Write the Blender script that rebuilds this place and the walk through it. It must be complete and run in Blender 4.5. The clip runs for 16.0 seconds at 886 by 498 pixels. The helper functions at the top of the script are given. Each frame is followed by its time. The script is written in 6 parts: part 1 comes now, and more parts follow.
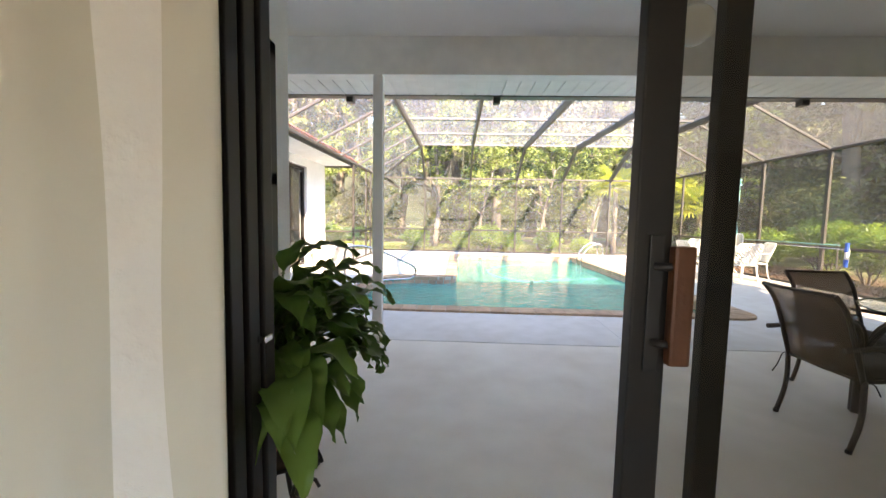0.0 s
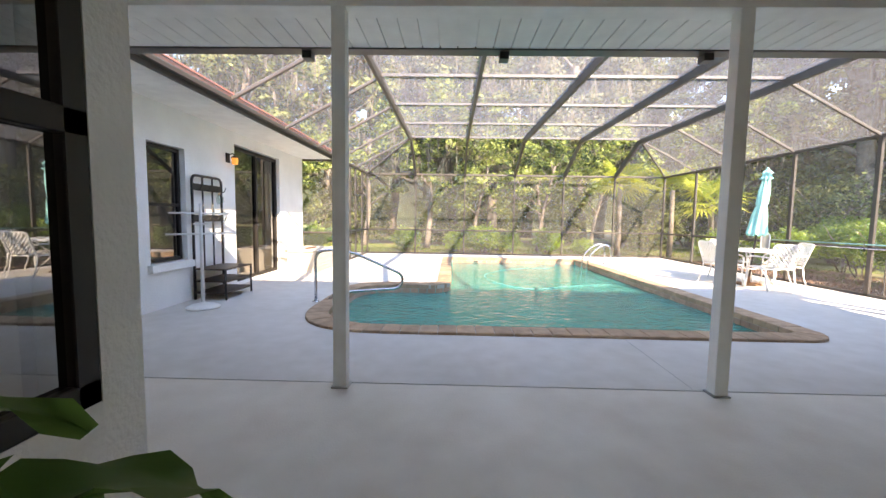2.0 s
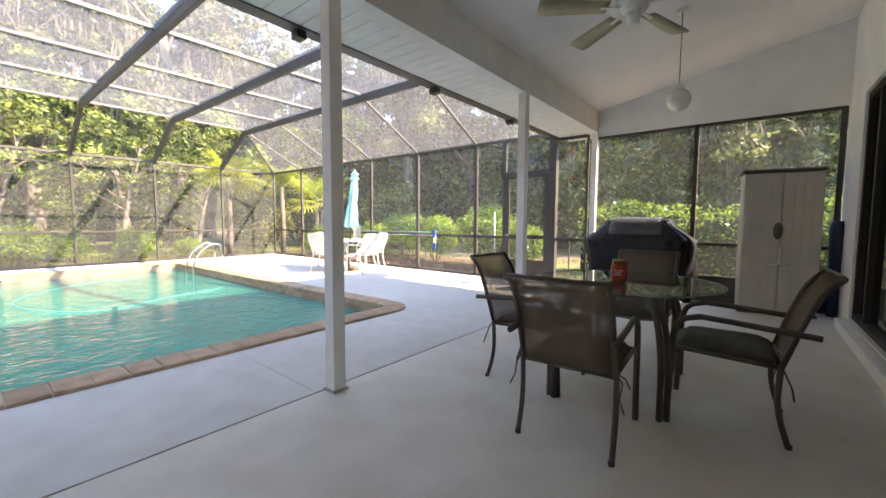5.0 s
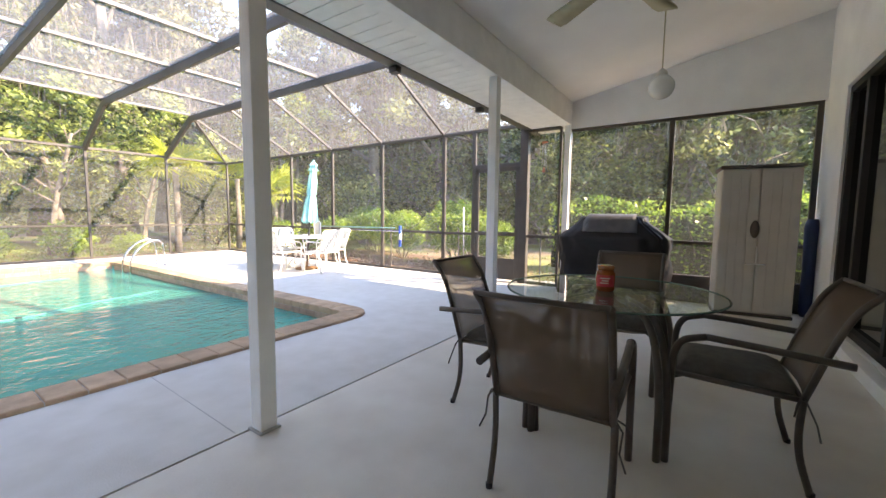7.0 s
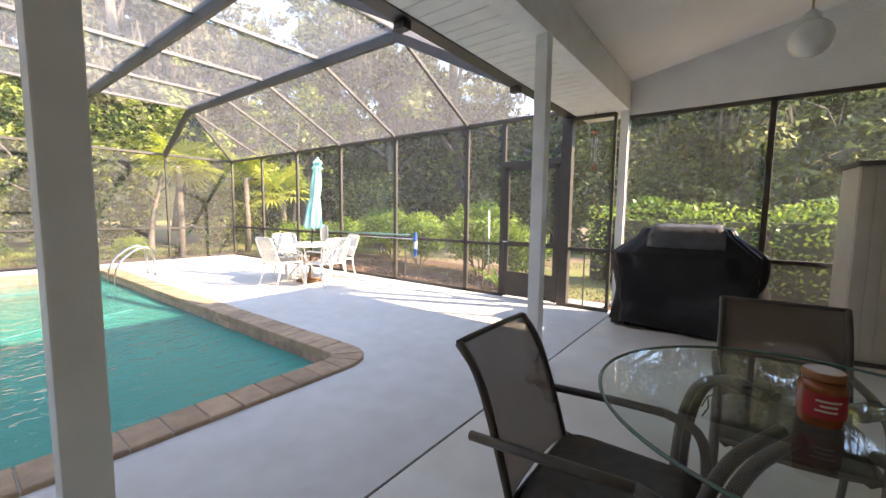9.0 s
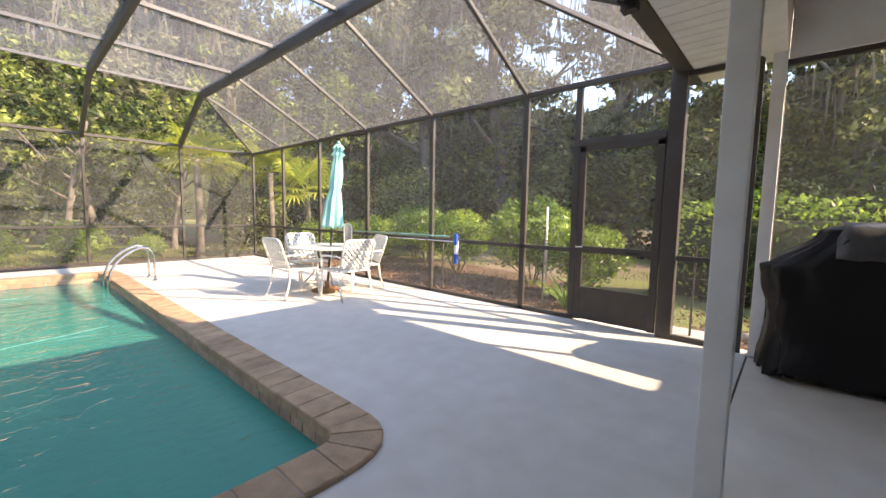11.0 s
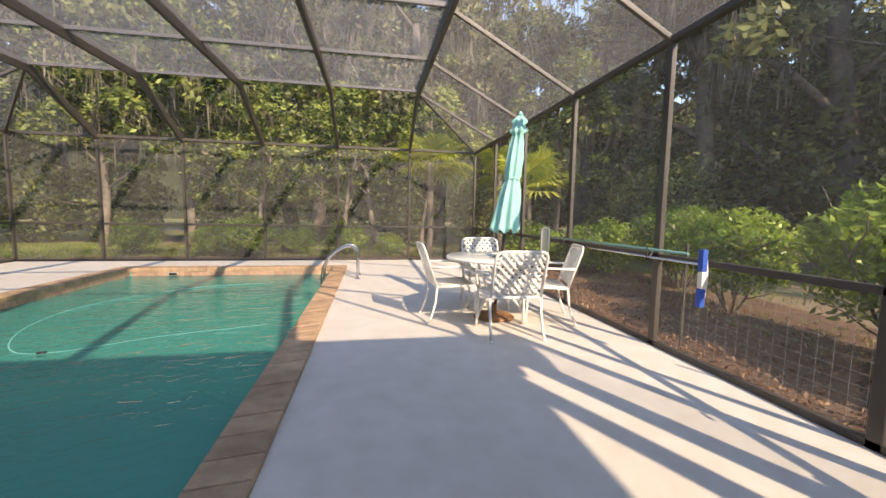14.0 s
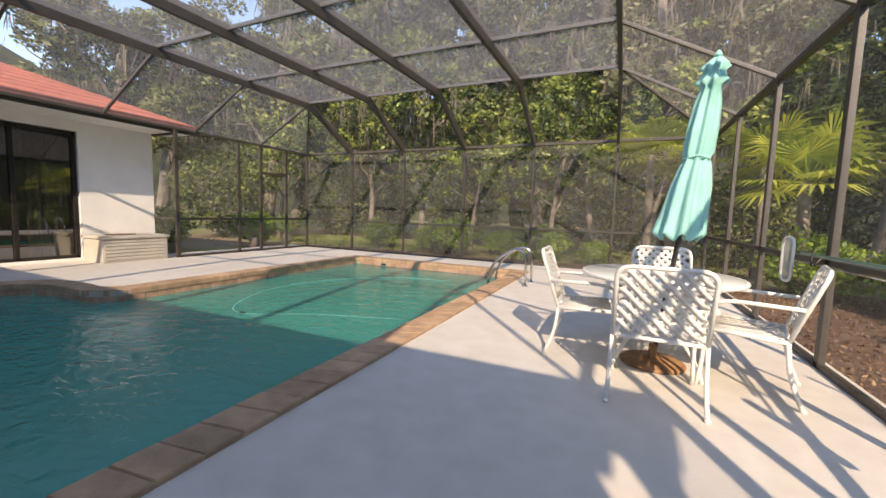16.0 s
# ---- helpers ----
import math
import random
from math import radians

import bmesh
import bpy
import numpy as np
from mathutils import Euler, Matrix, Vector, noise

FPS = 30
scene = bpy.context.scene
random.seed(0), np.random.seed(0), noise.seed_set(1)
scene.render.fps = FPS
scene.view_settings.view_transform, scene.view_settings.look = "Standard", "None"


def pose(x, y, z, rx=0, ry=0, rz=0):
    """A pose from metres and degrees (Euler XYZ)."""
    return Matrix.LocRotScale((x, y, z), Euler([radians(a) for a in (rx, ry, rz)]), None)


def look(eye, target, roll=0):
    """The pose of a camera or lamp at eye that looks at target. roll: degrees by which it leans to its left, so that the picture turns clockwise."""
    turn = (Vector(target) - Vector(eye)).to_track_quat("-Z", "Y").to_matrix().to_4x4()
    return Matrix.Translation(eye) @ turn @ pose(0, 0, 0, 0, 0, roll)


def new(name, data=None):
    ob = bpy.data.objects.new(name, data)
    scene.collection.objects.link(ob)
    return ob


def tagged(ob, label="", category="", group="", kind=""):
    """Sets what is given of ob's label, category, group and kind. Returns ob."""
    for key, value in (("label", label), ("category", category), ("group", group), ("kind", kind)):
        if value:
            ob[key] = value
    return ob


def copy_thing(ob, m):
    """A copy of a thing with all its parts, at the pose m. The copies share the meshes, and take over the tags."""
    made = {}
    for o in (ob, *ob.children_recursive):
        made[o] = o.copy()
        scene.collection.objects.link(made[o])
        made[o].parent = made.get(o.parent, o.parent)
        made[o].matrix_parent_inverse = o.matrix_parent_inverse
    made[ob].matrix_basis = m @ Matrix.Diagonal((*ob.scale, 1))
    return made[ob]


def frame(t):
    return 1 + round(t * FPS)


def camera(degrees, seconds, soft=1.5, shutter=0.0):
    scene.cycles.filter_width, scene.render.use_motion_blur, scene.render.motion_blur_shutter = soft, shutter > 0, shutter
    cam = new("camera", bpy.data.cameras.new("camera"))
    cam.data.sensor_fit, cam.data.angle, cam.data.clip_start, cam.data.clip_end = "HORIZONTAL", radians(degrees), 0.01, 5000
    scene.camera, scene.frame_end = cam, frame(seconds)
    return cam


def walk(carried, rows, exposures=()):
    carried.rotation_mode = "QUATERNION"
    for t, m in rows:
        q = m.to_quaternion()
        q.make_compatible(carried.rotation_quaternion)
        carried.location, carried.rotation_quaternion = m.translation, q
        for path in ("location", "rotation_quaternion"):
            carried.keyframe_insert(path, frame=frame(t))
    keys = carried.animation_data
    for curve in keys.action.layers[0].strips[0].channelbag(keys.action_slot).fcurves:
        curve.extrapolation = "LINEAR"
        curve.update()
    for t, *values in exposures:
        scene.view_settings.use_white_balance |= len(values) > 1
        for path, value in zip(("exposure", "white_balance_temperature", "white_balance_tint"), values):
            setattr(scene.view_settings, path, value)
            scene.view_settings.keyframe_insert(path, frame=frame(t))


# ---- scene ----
cam = camera(97.4, 16.0)
PATH = [
    (0, (0.692, 0.865, 1.295), (0.614, 2.857, 1.135), 1.1),
    (0.5, (0.682, 1.181, 1.279), (0.584, 3.172, 1.114), 0.9),
    (1, (0.66, 1.473, 1.294), (0.546, 3.463, 1.127), 0.9),
    (1.5, (0.635, 1.777, 1.273), (0.535, 3.767, 1.108), 0.9),
    (2, (0.67, 2.02, 1.247), (0.627, 4.014, 1.093), 0.9),
    (2.5, (0.716, 2.211, 1.209), (0.807, 4.203, 1.056), 0.8),
    (3, (0.779, 2.344, 1.168), (1.125, 4.308, 1.02), 0.7),
    (3.5, (0.918, 2.456, 1.156), (1.592, 4.334, 1.012), 0.6),
    (4, (0.994, 2.529, 1.167), (2.024, 4.238, 1.026), 0.6),
    (4.5, (1.012, 2.553, 1.176), (2.351, 4.032, 1.034), 0.4),
    (5, (1.031, 2.586, 1.168), (2.586, 3.836, 1.026), 0.3),
    (7.5, (1.678, 2.937, 1.217), (3.324, 4.061, 1.047), 0.6),
    (8, (1.94, 3.086, 1.298), (3.557, 4.249, 1.112), 0.4),
    (8.5, (2.2, 3.29, 1.31), (3.801, 4.476, 1.133), 0.7),
    (9, (2.43, 3.549, 1.339), (4.016, 4.755, 1.155), 0.7),
    (11.5, (3.784, 4.847, 1.257), (5.202, 6.245, 1.074), 0.9),
    (12, (4.14, 5.036, 1.258), (5.461, 6.525, 1.073), 0.8),
    (12.5, (4.451, 5.228, 1.215), (5.624, 6.838, 1.04), 1.1),
    (13, (4.751, 5.408, 1.196), (5.714, 7.152, 1.022), 1.3),
    (13.5, (5.062, 5.605, 1.22), (5.742, 7.477, 1.04), 1.1),
    (14, (5.388, 5.78, 1.212), (5.744, 7.739, 1.03), 1.0),
    (14.5, (5.715, 5.95, 1.2), (5.746, 7.941, 1.021), 1.2),
    (15, (5.977, 6.169, 1.173), (5.709, 8.142, 0.988), 1.6),
    (15.5, (6.28, 6.394, 1.167), (5.718, 8.305, 0.989), 1.5),
    (16, (6.519, 6.642, 1.144), (5.687, 8.452, 0.963), 1.8),
]
EXPOSURE = [(0, 3.68, 8000, 18), (0.8, 3.65, 8000, 18), (1.5, 3.35, 8000, 18), (2.5, 2.9, 7950, 18), (3.5, 2.65, 7950, 18), (5, 3.25, 7950, 18), (7.5, 3.35, 8000, 18), (9, 3.05, 8100, 18), (12.5, 2.05, 8400, 18), (16, 1.5, 8000, 18)]
walk(cam, [(t, look(eye, target, roll)) for t, eye, target, roll in PATH], EXPOSURE)

# ---- world, sun, exposure ----
SUN = Vector((0.60, -1.37, 1.0)).normalized()          # towards the sun
elev = math.asin(SUN.z)
world = bpy.data.worlds.new("sky")
scene.world = world
world.use_nodes = True
wn = world.node_tree.nodes
sky = wn.new("ShaderNodeTexSky")
sky.sky_type = "NISHITA"
sky.sun_disc = False
sky.sun_elevation = elev
sky.sun_rotation = math.atan2(SUN.x, SUN.y)
sky.air_density, sky.dust_density, sky.ozone_density = 1.0, 0.05, 3.0
wn["Background"].inputs[1].default_value = 0.15
world.node_tree.links.new(sky.outputs[0], wn["Background"].inputs[0])
sun_data = bpy.data.lights.new("sun", "SUN")
sun_data.energy, sun_data.angle, sun_data.color = 2.6, radians(0.6), (1.0, 0.90, 0.74)
sun_lamp = new("sun", sun_data)
sun_lamp.matrix_world = look(SUN * 40, (0, 0, 0))

# added lamp at an unseen, assumed room window, brightens room and curtain
fill_lamp = bpy.data.lights.new("curtain_fill", "AREA")
fill_lamp.shape, fill_lamp.size, fill_lamp.size_y, fill_lamp.energy, fill_lamp.color = "RECTANGLE", 4.6, 1.3, 2.1, (0.94, 0.97, 1.0)
new("curtain_fill", fill_lamp).matrix_world = look((0.1, -5.95, 1.4), (0.1, 0, 1.3))

# ---- materials ----
def mat(name, col, rough=0.6, metal=0.0, var=0.12, scale=4.0, bump=0.0, bscale=60.0, col2=None, spec=0.5, rnd=0.0, big=None):
    """Principled paint with variation at two scales and a fine relief."""
    m = bpy.data.materials.new(name)
    m.use_nodes = True
    n, l = m.node_tree.nodes, m.node_tree.links
    p = n["Principled BSDF"]
    p.inputs["Roughness"].default_value = rough
    p.inputs["Metallic"].default_value = metal
    p.inputs["Specular IOR Level"].default_value = spec
    geo = n.new("ShaderNodeNewGeometry")
    n1 = n.new("ShaderNodeTexNoise")
    n1.inputs["Scale"].default_value = scale
    n1.inputs["Detail"].default_value = 6
    l.new(geo.outputs["Position"], n1.inputs["Vector"])
    n2 = n.new("ShaderNodeTexNoise")
    n2.inputs["Scale"].default_value = big or scale * 0.18
    n2.inputs["Detail"].default_value = 3
    l.new(geo.outputs["Position"], n2.inputs["Vector"])
    add = n.new("ShaderNodeMath")
    add.operation = "ADD"
    l.new(n1.outputs[0], add.inputs[0])
    l.new(n2.outputs[0], add.inputs[1])
    ramp = n.new("ShaderNodeMapRange")
    ramp.inputs[1].default_value, ramp.inputs[2].default_value = 0.7, 1.3
    l.new(add.outputs[0], ramp.inputs[0])
    mix = n.new("ShaderNodeMix")
    mix.data_type = "RGBA"
    c2 = col2 or tuple(c * (1 - var * 1.6) for c in col)
    c1 = col if col2 else tuple(min(1, c * (1 + var)) for c in col)
    mix.inputs[6].default_value = (*c1, 1)
    mix.inputs[7].default_value = (*c2, 1)
    l.new(ramp.outputs[0], mix.inputs[0])
    out = mix.outputs[2]
    if rnd:
        oi = n.new("ShaderNodeObjectInfo")
        hsv = n.new("ShaderNodeHueSaturation")
        mr = n.new("ShaderNodeMapRange")
        mr.inputs[3].default_value, mr.inputs[4].default_value = 1 - rnd, 1 + rnd
        l.new(oi.outputs["Random"], mr.inputs[0])
        l.new(mr.outputs[0], hsv.inputs["Value"])
        l.new(out, hsv.inputs["Color"])
        out = hsv.outputs[0]
    l.new(out, p.inputs["Base Color"])
    if bump:
        nb = n.new("ShaderNodeTexNoise")
        nb.inputs["Scale"].default_value = bscale
        nb.inputs["Detail"].default_value = 5
        l.new(geo.outputs["Position"], nb.inputs["Vector"])
        b = n.new("ShaderNodeBump")
        b.inputs["Strength"].default_value = bump
        b.inputs["Distance"].default_value = 0.02
        l.new(nb.outputs[0], b.inputs["Height"])
        l.new(b.outputs[0], p.inputs["Normal"])
    return m


def leaf_mat(name, col, col2, trans=0.48, rough=0.5):
    """Leaves: each island its own tint, light shines through in part."""
    m = bpy.data.materials.new(name)
    m.use_nodes = True
    n, l = m.node_tree.nodes, m.node_tree.links
    p = n["Principled BSDF"]
    p.inputs["Roughness"].default_value = rough
    p.inputs["Specular IOR Level"].default_value = 0.35
    geo = n.new("ShaderNodeNewGeometry")
    nz = n.new("ShaderNodeTexNoise")
    nz.inputs["Scale"].default_value = 0.9
    l.new(geo.outputs["Position"], nz.inputs["Vector"])
    ad = n.new("ShaderNodeMath")
    ad.operation = "MULTIPLY_ADD"
    pw = n.new("ShaderNodeMath")
    pw.operation = "POWER"
    pw.inputs[1].default_value = 2.2
    l.new(geo.outputs["Random Per Island"], pw.inputs[0])
    l.new(pw.outputs[0], ad.inputs[0])
    ad.inputs[1].default_value = 0.85
    mr = n.new("ShaderNodeMapRange")
    mr.inputs[1].default_value, mr.inputs[2].default_value = 0.35, 0.7
    mr.inputs[3].default_value, mr.inputs[4].default_value = -0.25, 0.5
    l.new(nz.outputs[0], mr.inputs[0])
    l.new(mr.outputs[0], ad.inputs[2])
    mix = n.new("ShaderNodeMix")
    mix.data_type = "RGBA"
    mix.inputs[6].default_value = (*col, 1)
    mix.inputs[7].default_value = (*col2, 1)
    l.new(ad.outputs[0], mix.inputs[0])
    l.new(mix.outputs[2], p.inputs["Base Color"])
    tr = n.new("ShaderNodeBsdfTranslucent")
    l.new(mix.outputs[2], tr.inputs["Color"])
    ms = n.new("ShaderNodeMixShader")
    ms.inputs[0].default_value = trans
    l.new(p.outputs[0], ms.inputs[1])
    l.new(tr.outputs[0], ms.inputs[2])
    l.new(ms.outputs[0], n["Material Output"].inputs["Surface"])
    return m


def veil_mat(name, col, cover, glow=0.5):
    """Woven mesh seen from afar: lets most light pass, scatters the rest to both sides."""
    m = bpy.data.materials.new(name)
    m.use_nodes = True
    n, l = m.node_tree.nodes, m.node_tree.links
    n.remove(n["Principled BSDF"])
    d, t, tp = n.new("ShaderNodeBsdfDiffuse"), n.new("ShaderNodeBsdfTranslucent"), n.new("ShaderNodeBsdfTransparent")
    geo, nz = n.new("ShaderNodeNewGeometry"), n.new("ShaderNodeTexNoise")
    nz.inputs["Scale"].default_value = 1.3
    nz.inputs["Detail"].default_value = 4
    l.new(geo.outputs["Position"], nz.inputs["Vector"])
    mr = n.new("ShaderNodeMapRange")
    mr.inputs[3].default_value, mr.inputs[4].default_value = cover * 0.82, cover * 1.18
    l.new(nz.outputs[0], mr.inputs[0])
    d.inputs[0].default_value = t.inputs[0].default_value = (*col, 1)
    a, b = n.new("ShaderNodeMixShader"), n.new("ShaderNodeMixShader")
    a.inputs[0].default_value = glow
    l.new(d.outputs[0], a.inputs[1])
    l.new(t.outputs[0], a.inputs[2])
    l.new(mr.outputs[0], b.inputs[0])
    l.new(tp.outputs[0], b.inputs[1])
    l.new(a.outputs[0], b.inputs[2])
    l.new(b.outputs[0], n["Material Output"].inputs["Surface"])
    return m


def clear_mat(name, tint, ior=1.45, rough=0.0, wave=0.0, wscale=3.0, two=1.8, body=None, share=0.0):
    """Glass or water: tinted see-through, gloss by Fresnel."""
    m = bpy.data.materials.new(name)
    m.use_nodes = True
    n, l = m.node_tree.nodes, m.node_tree.links
    n.remove(n["Principled BSDF"])
    tp, g, f, mx = n.new("ShaderNodeBsdfTransparent"), n.new("ShaderNodeBsdfGlossy"), n.new("ShaderNodeLayerWeight"), n.new("ShaderNodeMixShader")
    pw, sc = n.new("ShaderNodeMath"), n.new("ShaderNodeMath")
    pw.operation, sc.operation = "POWER", "MULTIPLY_ADD"
    pw.inputs[1].default_value = 5.0
    f0 = ((ior - 1) / (ior + 1)) ** 2 * two
    sc.inputs[1].default_value, sc.inputs[2].default_value = 1 - f0, f0
    tp.inputs[0].default_value = (*tint, 1)
    g.inputs["Roughness"].default_value = rough
    f.inputs[0].default_value = 0.5
    l.new(f.outputs["Facing"], pw.inputs[0])
    l.new(pw.outputs[0], sc.inputs[0])
    if wave:
        geo = n.new("ShaderNodeNewGeometry")
        w1, w2, ad, b = n.new("ShaderNodeTexNoise"), n.new("ShaderNodeTexNoise"), n.new("ShaderNodeMath"), n.new("ShaderNodeBump")
        w1.inputs["Scale"].default_value, w1.inputs["Detail"].default_value, w1.inputs["Distortion"].default_value = wscale, 3, 1.2
        w2.inputs["Scale"].default_value, w2.inputs["Detail"].default_value = wscale * 3.1, 2
        mp = n.new("ShaderNodeMapping")
        mp.inputs["Scale"].default_value = (0.9, 1.25, 1)
        l.new(geo.outputs["Position"], mp.inputs[0])
        l.new(mp.outputs[0], w1.inputs["Vector"])
        l.new(mp.outputs[0], w2.inputs["Vector"])
        ad.operation = "MULTIPLY_ADD"
        ad.inputs[1].default_value = 0.35
        l.new(w2.outputs[0], ad.inputs[0])
        l.new(w1.outputs[0], ad.inputs[2])
        b.inputs["Strength"].default_value, b.inputs["Distance"].default_value = 1.0, wave
        l.new(ad.outputs[0], b.inputs["Height"])
        l.new(b.outputs[0], g.inputs["Normal"])
        l.new(b.outputs[0], f.inputs["Normal"])
    l.new(sc.outputs[0], mx.inputs[0])
    under = tp.outputs[0]
    if body:
        df, ms = n.new("ShaderNodeBsdfDiffuse"), n.new("ShaderNodeMixShader")
        df.inputs[0].default_value = (*body, 1)
        ms.inputs[0].default_value = share
        l.new(tp.outputs[0], ms.inputs[1])
        l.new(df.outputs[0], ms.inputs[2])
        under = ms.outputs[0]
    l.new(under, mx.inputs[1])
    l.new(g.outputs[0], mx.inputs[2])
    l.new(mx.outputs[0], n["Material Output"].inputs["Surface"])
    return m


def glow_mat(name, col, strength):
    m = mat(name, col, 0.4)
    p = m.node_tree.nodes["Principled BSDF"]
    p.inputs["Emission Color"].default_value = (*col, 1)
    p.inputs["Emission Strength"].default_value = strength
    return m


M_STUCCO = mat("white stucco", (0.86, 0.85, 0.82), 0.85, var=0.05, scale=3, bump=0.35, bscale=45)
M_CEIL = mat("ceiling paint", (0.88, 0.87, 0.84), 0.9, var=0.04, scale=2, bump=0.12, bscale=90)
M_TRIM = mat("white trim paint", (0.83, 0.82, 0.79), 0.55, var=0.06, scale=6, bump=0.08, bscale=50)
M_DECK = mat("painted concrete deck", (0.655, 0.62, 0.575), 0.72, var=0.05, scale=5, bump=0.18, bscale=110, col2=(0.55, 0.51, 0.455), big=0.55)
# deck paint made lighter and warmer for bounced light, plus wear and stains
M_LANAI = mat("worn concrete lightened for bounce", (0.74, 0.685, 0.60), 0.5, var=0.08, scale=3.2, bump=0.12, bscale=70, col2=(0.61, 0.54, 0.455), big=0.7)
M_JOINT = mat("dark joint filler", (0.10, 0.085, 0.07), 0.9)
M_COPING = mat("tan coping brick", (0.47, 0.31, 0.195), 0.8, var=0.2, scale=9, bump=0.4, bscale=60, rnd=0.14)
M_TILE = mat("terracotta waterline tile", (0.50, 0.30, 0.21), 0.35, var=0.2, scale=12, rnd=0.15)
M_GROUT = mat("pale grout", (0.50, 0.46, 0.40), 0.9)
M_PLASTER = mat("turquoise pool plaster", (0.15, 0.56, 0.48), 0.8, var=0.10, scale=1.2, col2=(0.12, 0.48, 0.42))
M_WATER = clear_mat("pool water", (0.55, 0.94, 0.87), 1.33, 0.02, 0.018, 5.0, 1.25, (0.05, 0.345, 0.29), 0.8)
M_BRONZE = mat("bronze aluminium", (0.062, 0.054, 0.047), 0.45, 0.0, var=0.15, scale=8)
M_ROOFSCR = veil_mat("roof insect mesh", (0.335, 0.335, 0.365), 0.36, 0.55)
M_SLOPESCR = veil_mat("sloped roof insect mesh", (0.38, 0.38, 0.40), 0.23, 0.6)
M_SCREEN = veil_mat("wall insect mesh", (0.50, 0.51, 0.52), 0.11, 0.28)
M_FINE = veil_mat("clear insect mesh", (0.40, 0.40, 0.39), 0.075, 0.4)
M_DOORSCR = veil_mat("door insect mesh", (0.16, 0.16, 0.16), 0.32, 0.3)
M_SHINGLE = mat("red shingle", (0.47, 0.135, 0.075), 0.85, var=0.2, scale=7, bump=0.4, bscale=30)
M_GLASS = clear_mat("tinted window glass", (0.22, 0.225, 0.22), 1.55, two=5.5)
M_GLASSL = clear_mat("clear door glass", (0.66, 0.64, 0.58), 1.5, two=1.2)
M_DARKFR = mat("dark bronze frame", (0.020, 0.017, 0.016), 0.5, var=0.1, scale=10, spec=0.35)
M_CHROME = mat("stainless steel", (0.62, 0.62, 0.62), 0.18, 1.0, var=0.05, scale=12)
M_WOOD = mat("oak wood", (0.13, 0.048, 0.022), 0.45, var=0.25, scale=14, bump=0.1)
M_CURTAIN = mat("cream curtain", (0.67, 0.65, 0.565), 0.9, var=0.03, scale=2, bump=0.04, bscale=300)
M_ROOM = mat("room paint", (0.72, 0.68, 0.60), 0.9, var=0.05)
M_SLINGFR = mat("brown powder-coated tube", (0.085, 0.066, 0.054), 0.4, var=0.15, scale=20)
M_SLING = veil_mat("brown sling mesh", (0.25, 0.19, 0.145), 0.66, 0.35)
M_CUSH = mat("charcoal cushion cloth", (0.115, 0.10, 0.087), 0.95, var=0.2, scale=25, bump=0.3, bscale=300)
M_TGLASS = clear_mat("table glass", (0.82, 0.89, 0.85), 1.5, 0.0, 0.0, 3.0, 1.9)
M_TEDGE = mat("green glass edge", (0.10, 0.17, 0.14), 0.15)
M_COVER = mat("black vinyl cover", (0.008, 0.008, 0.010), 0.40, var=0.2, scale=6, bump=0.9, bscale=5, spec=0.36)
M_COVERG = mat("grey vinyl panel", (0.085, 0.085, 0.095), 0.36, var=0.25, scale=6, bump=0.35, bscale=12)
M_RESIN = mat("beige resin", (0.56, 0.52, 0.45), 0.6, var=0.06, scale=5, bump=0.1, bscale=120)
M_RESIND = mat("brown resin", (0.10, 0.085, 0.07), 0.6)
M_WHITE = mat("white powder coat", (0.78, 0.77, 0.73), 0.4, var=0.06, scale=12)
M_STRAP = mat("white vinyl strap", (0.76, 0.75, 0.71), 0.5, var=0.06, scale=20)
M_TEAL = mat("aqua umbrella cloth", (0.30, 0.66, 0.60), 0.85, var=0.08, scale=8, bump=0.25, bscale=40)
M_POLE = mat("dark umbrella pole", (0.05, 0.045, 0.04), 0.4)
M_RUST = mat("rusty brown base", (0.30, 0.16, 0.08), 0.7, var=0.3, scale=15)
M_FROST = mat("frosted table top", (0.66, 0.68, 0.64), 0.25, var=0.04)
M_GLOBE = mat("opal glass", (0.82, 0.80, 0.74), 0.25, var=0.03)
M_FANW = mat("cream fan blade", (0.40, 0.36, 0.23), 0.5, var=0.1, scale=12)
M_BLACKM = mat("black metal", (0.022, 0.02, 0.02), 0.45)
M_DKWOOD = mat("dark shelf wood", (0.07, 0.045, 0.03), 0.5, var=0.3, scale=18)
M_AMBER = glow_mat("amber lantern glass", (0.85, 0.30, 0.06), 0.13)
M_TERRA = mat("terracotta", (0.42, 0.15, 0.085), 0.75, var=0.2, scale=10, bump=0.15)
M_SOIL = mat("potting soil", (0.05, 0.035, 0.025), 0.95, var=0.3, scale=40)
M_PLANT = leaf_mat("peace lily leaf", (0.060, 0.150, 0.034), (0.24, 0.38, 0.08), 0.42, 0.3)
M_YLEAF = leaf_mat("yellowing leaf", (0.42, 0.30, 0.03), (0.34, 0.30, 0.05), 0.3)
M_JAR = mat("amber wax jar", (0.30, 0.075, 0.018), 0.12, var=0.2, scale=20)
M_LABEL = mat("red paper label", (0.50, 0.03, 0.035), 0.5)
M_INK = mat("pale label ink", (0.75, 0.65, 0.55), 0.6)
M_HOSE = mat("white float hose", (0.17, 0.50, 0.45), 0.6)
M_BLUE = mat("blue nylon bristle", (0.02, 0.10, 0.48), 0.6)
M_NET = veil_mat("skimmer net", (0.62, 0.62, 0.66), 0.62, 0.4)
M_GREENP = mat("aqua pole", (0.20, 0.42, 0.38), 0.3, 0.4)
M_BAG = mat("grey cloth bag", (0.33, 0.33, 0.42), 0.9, var=0.15, scale=20, bump=0.3, bscale=40)
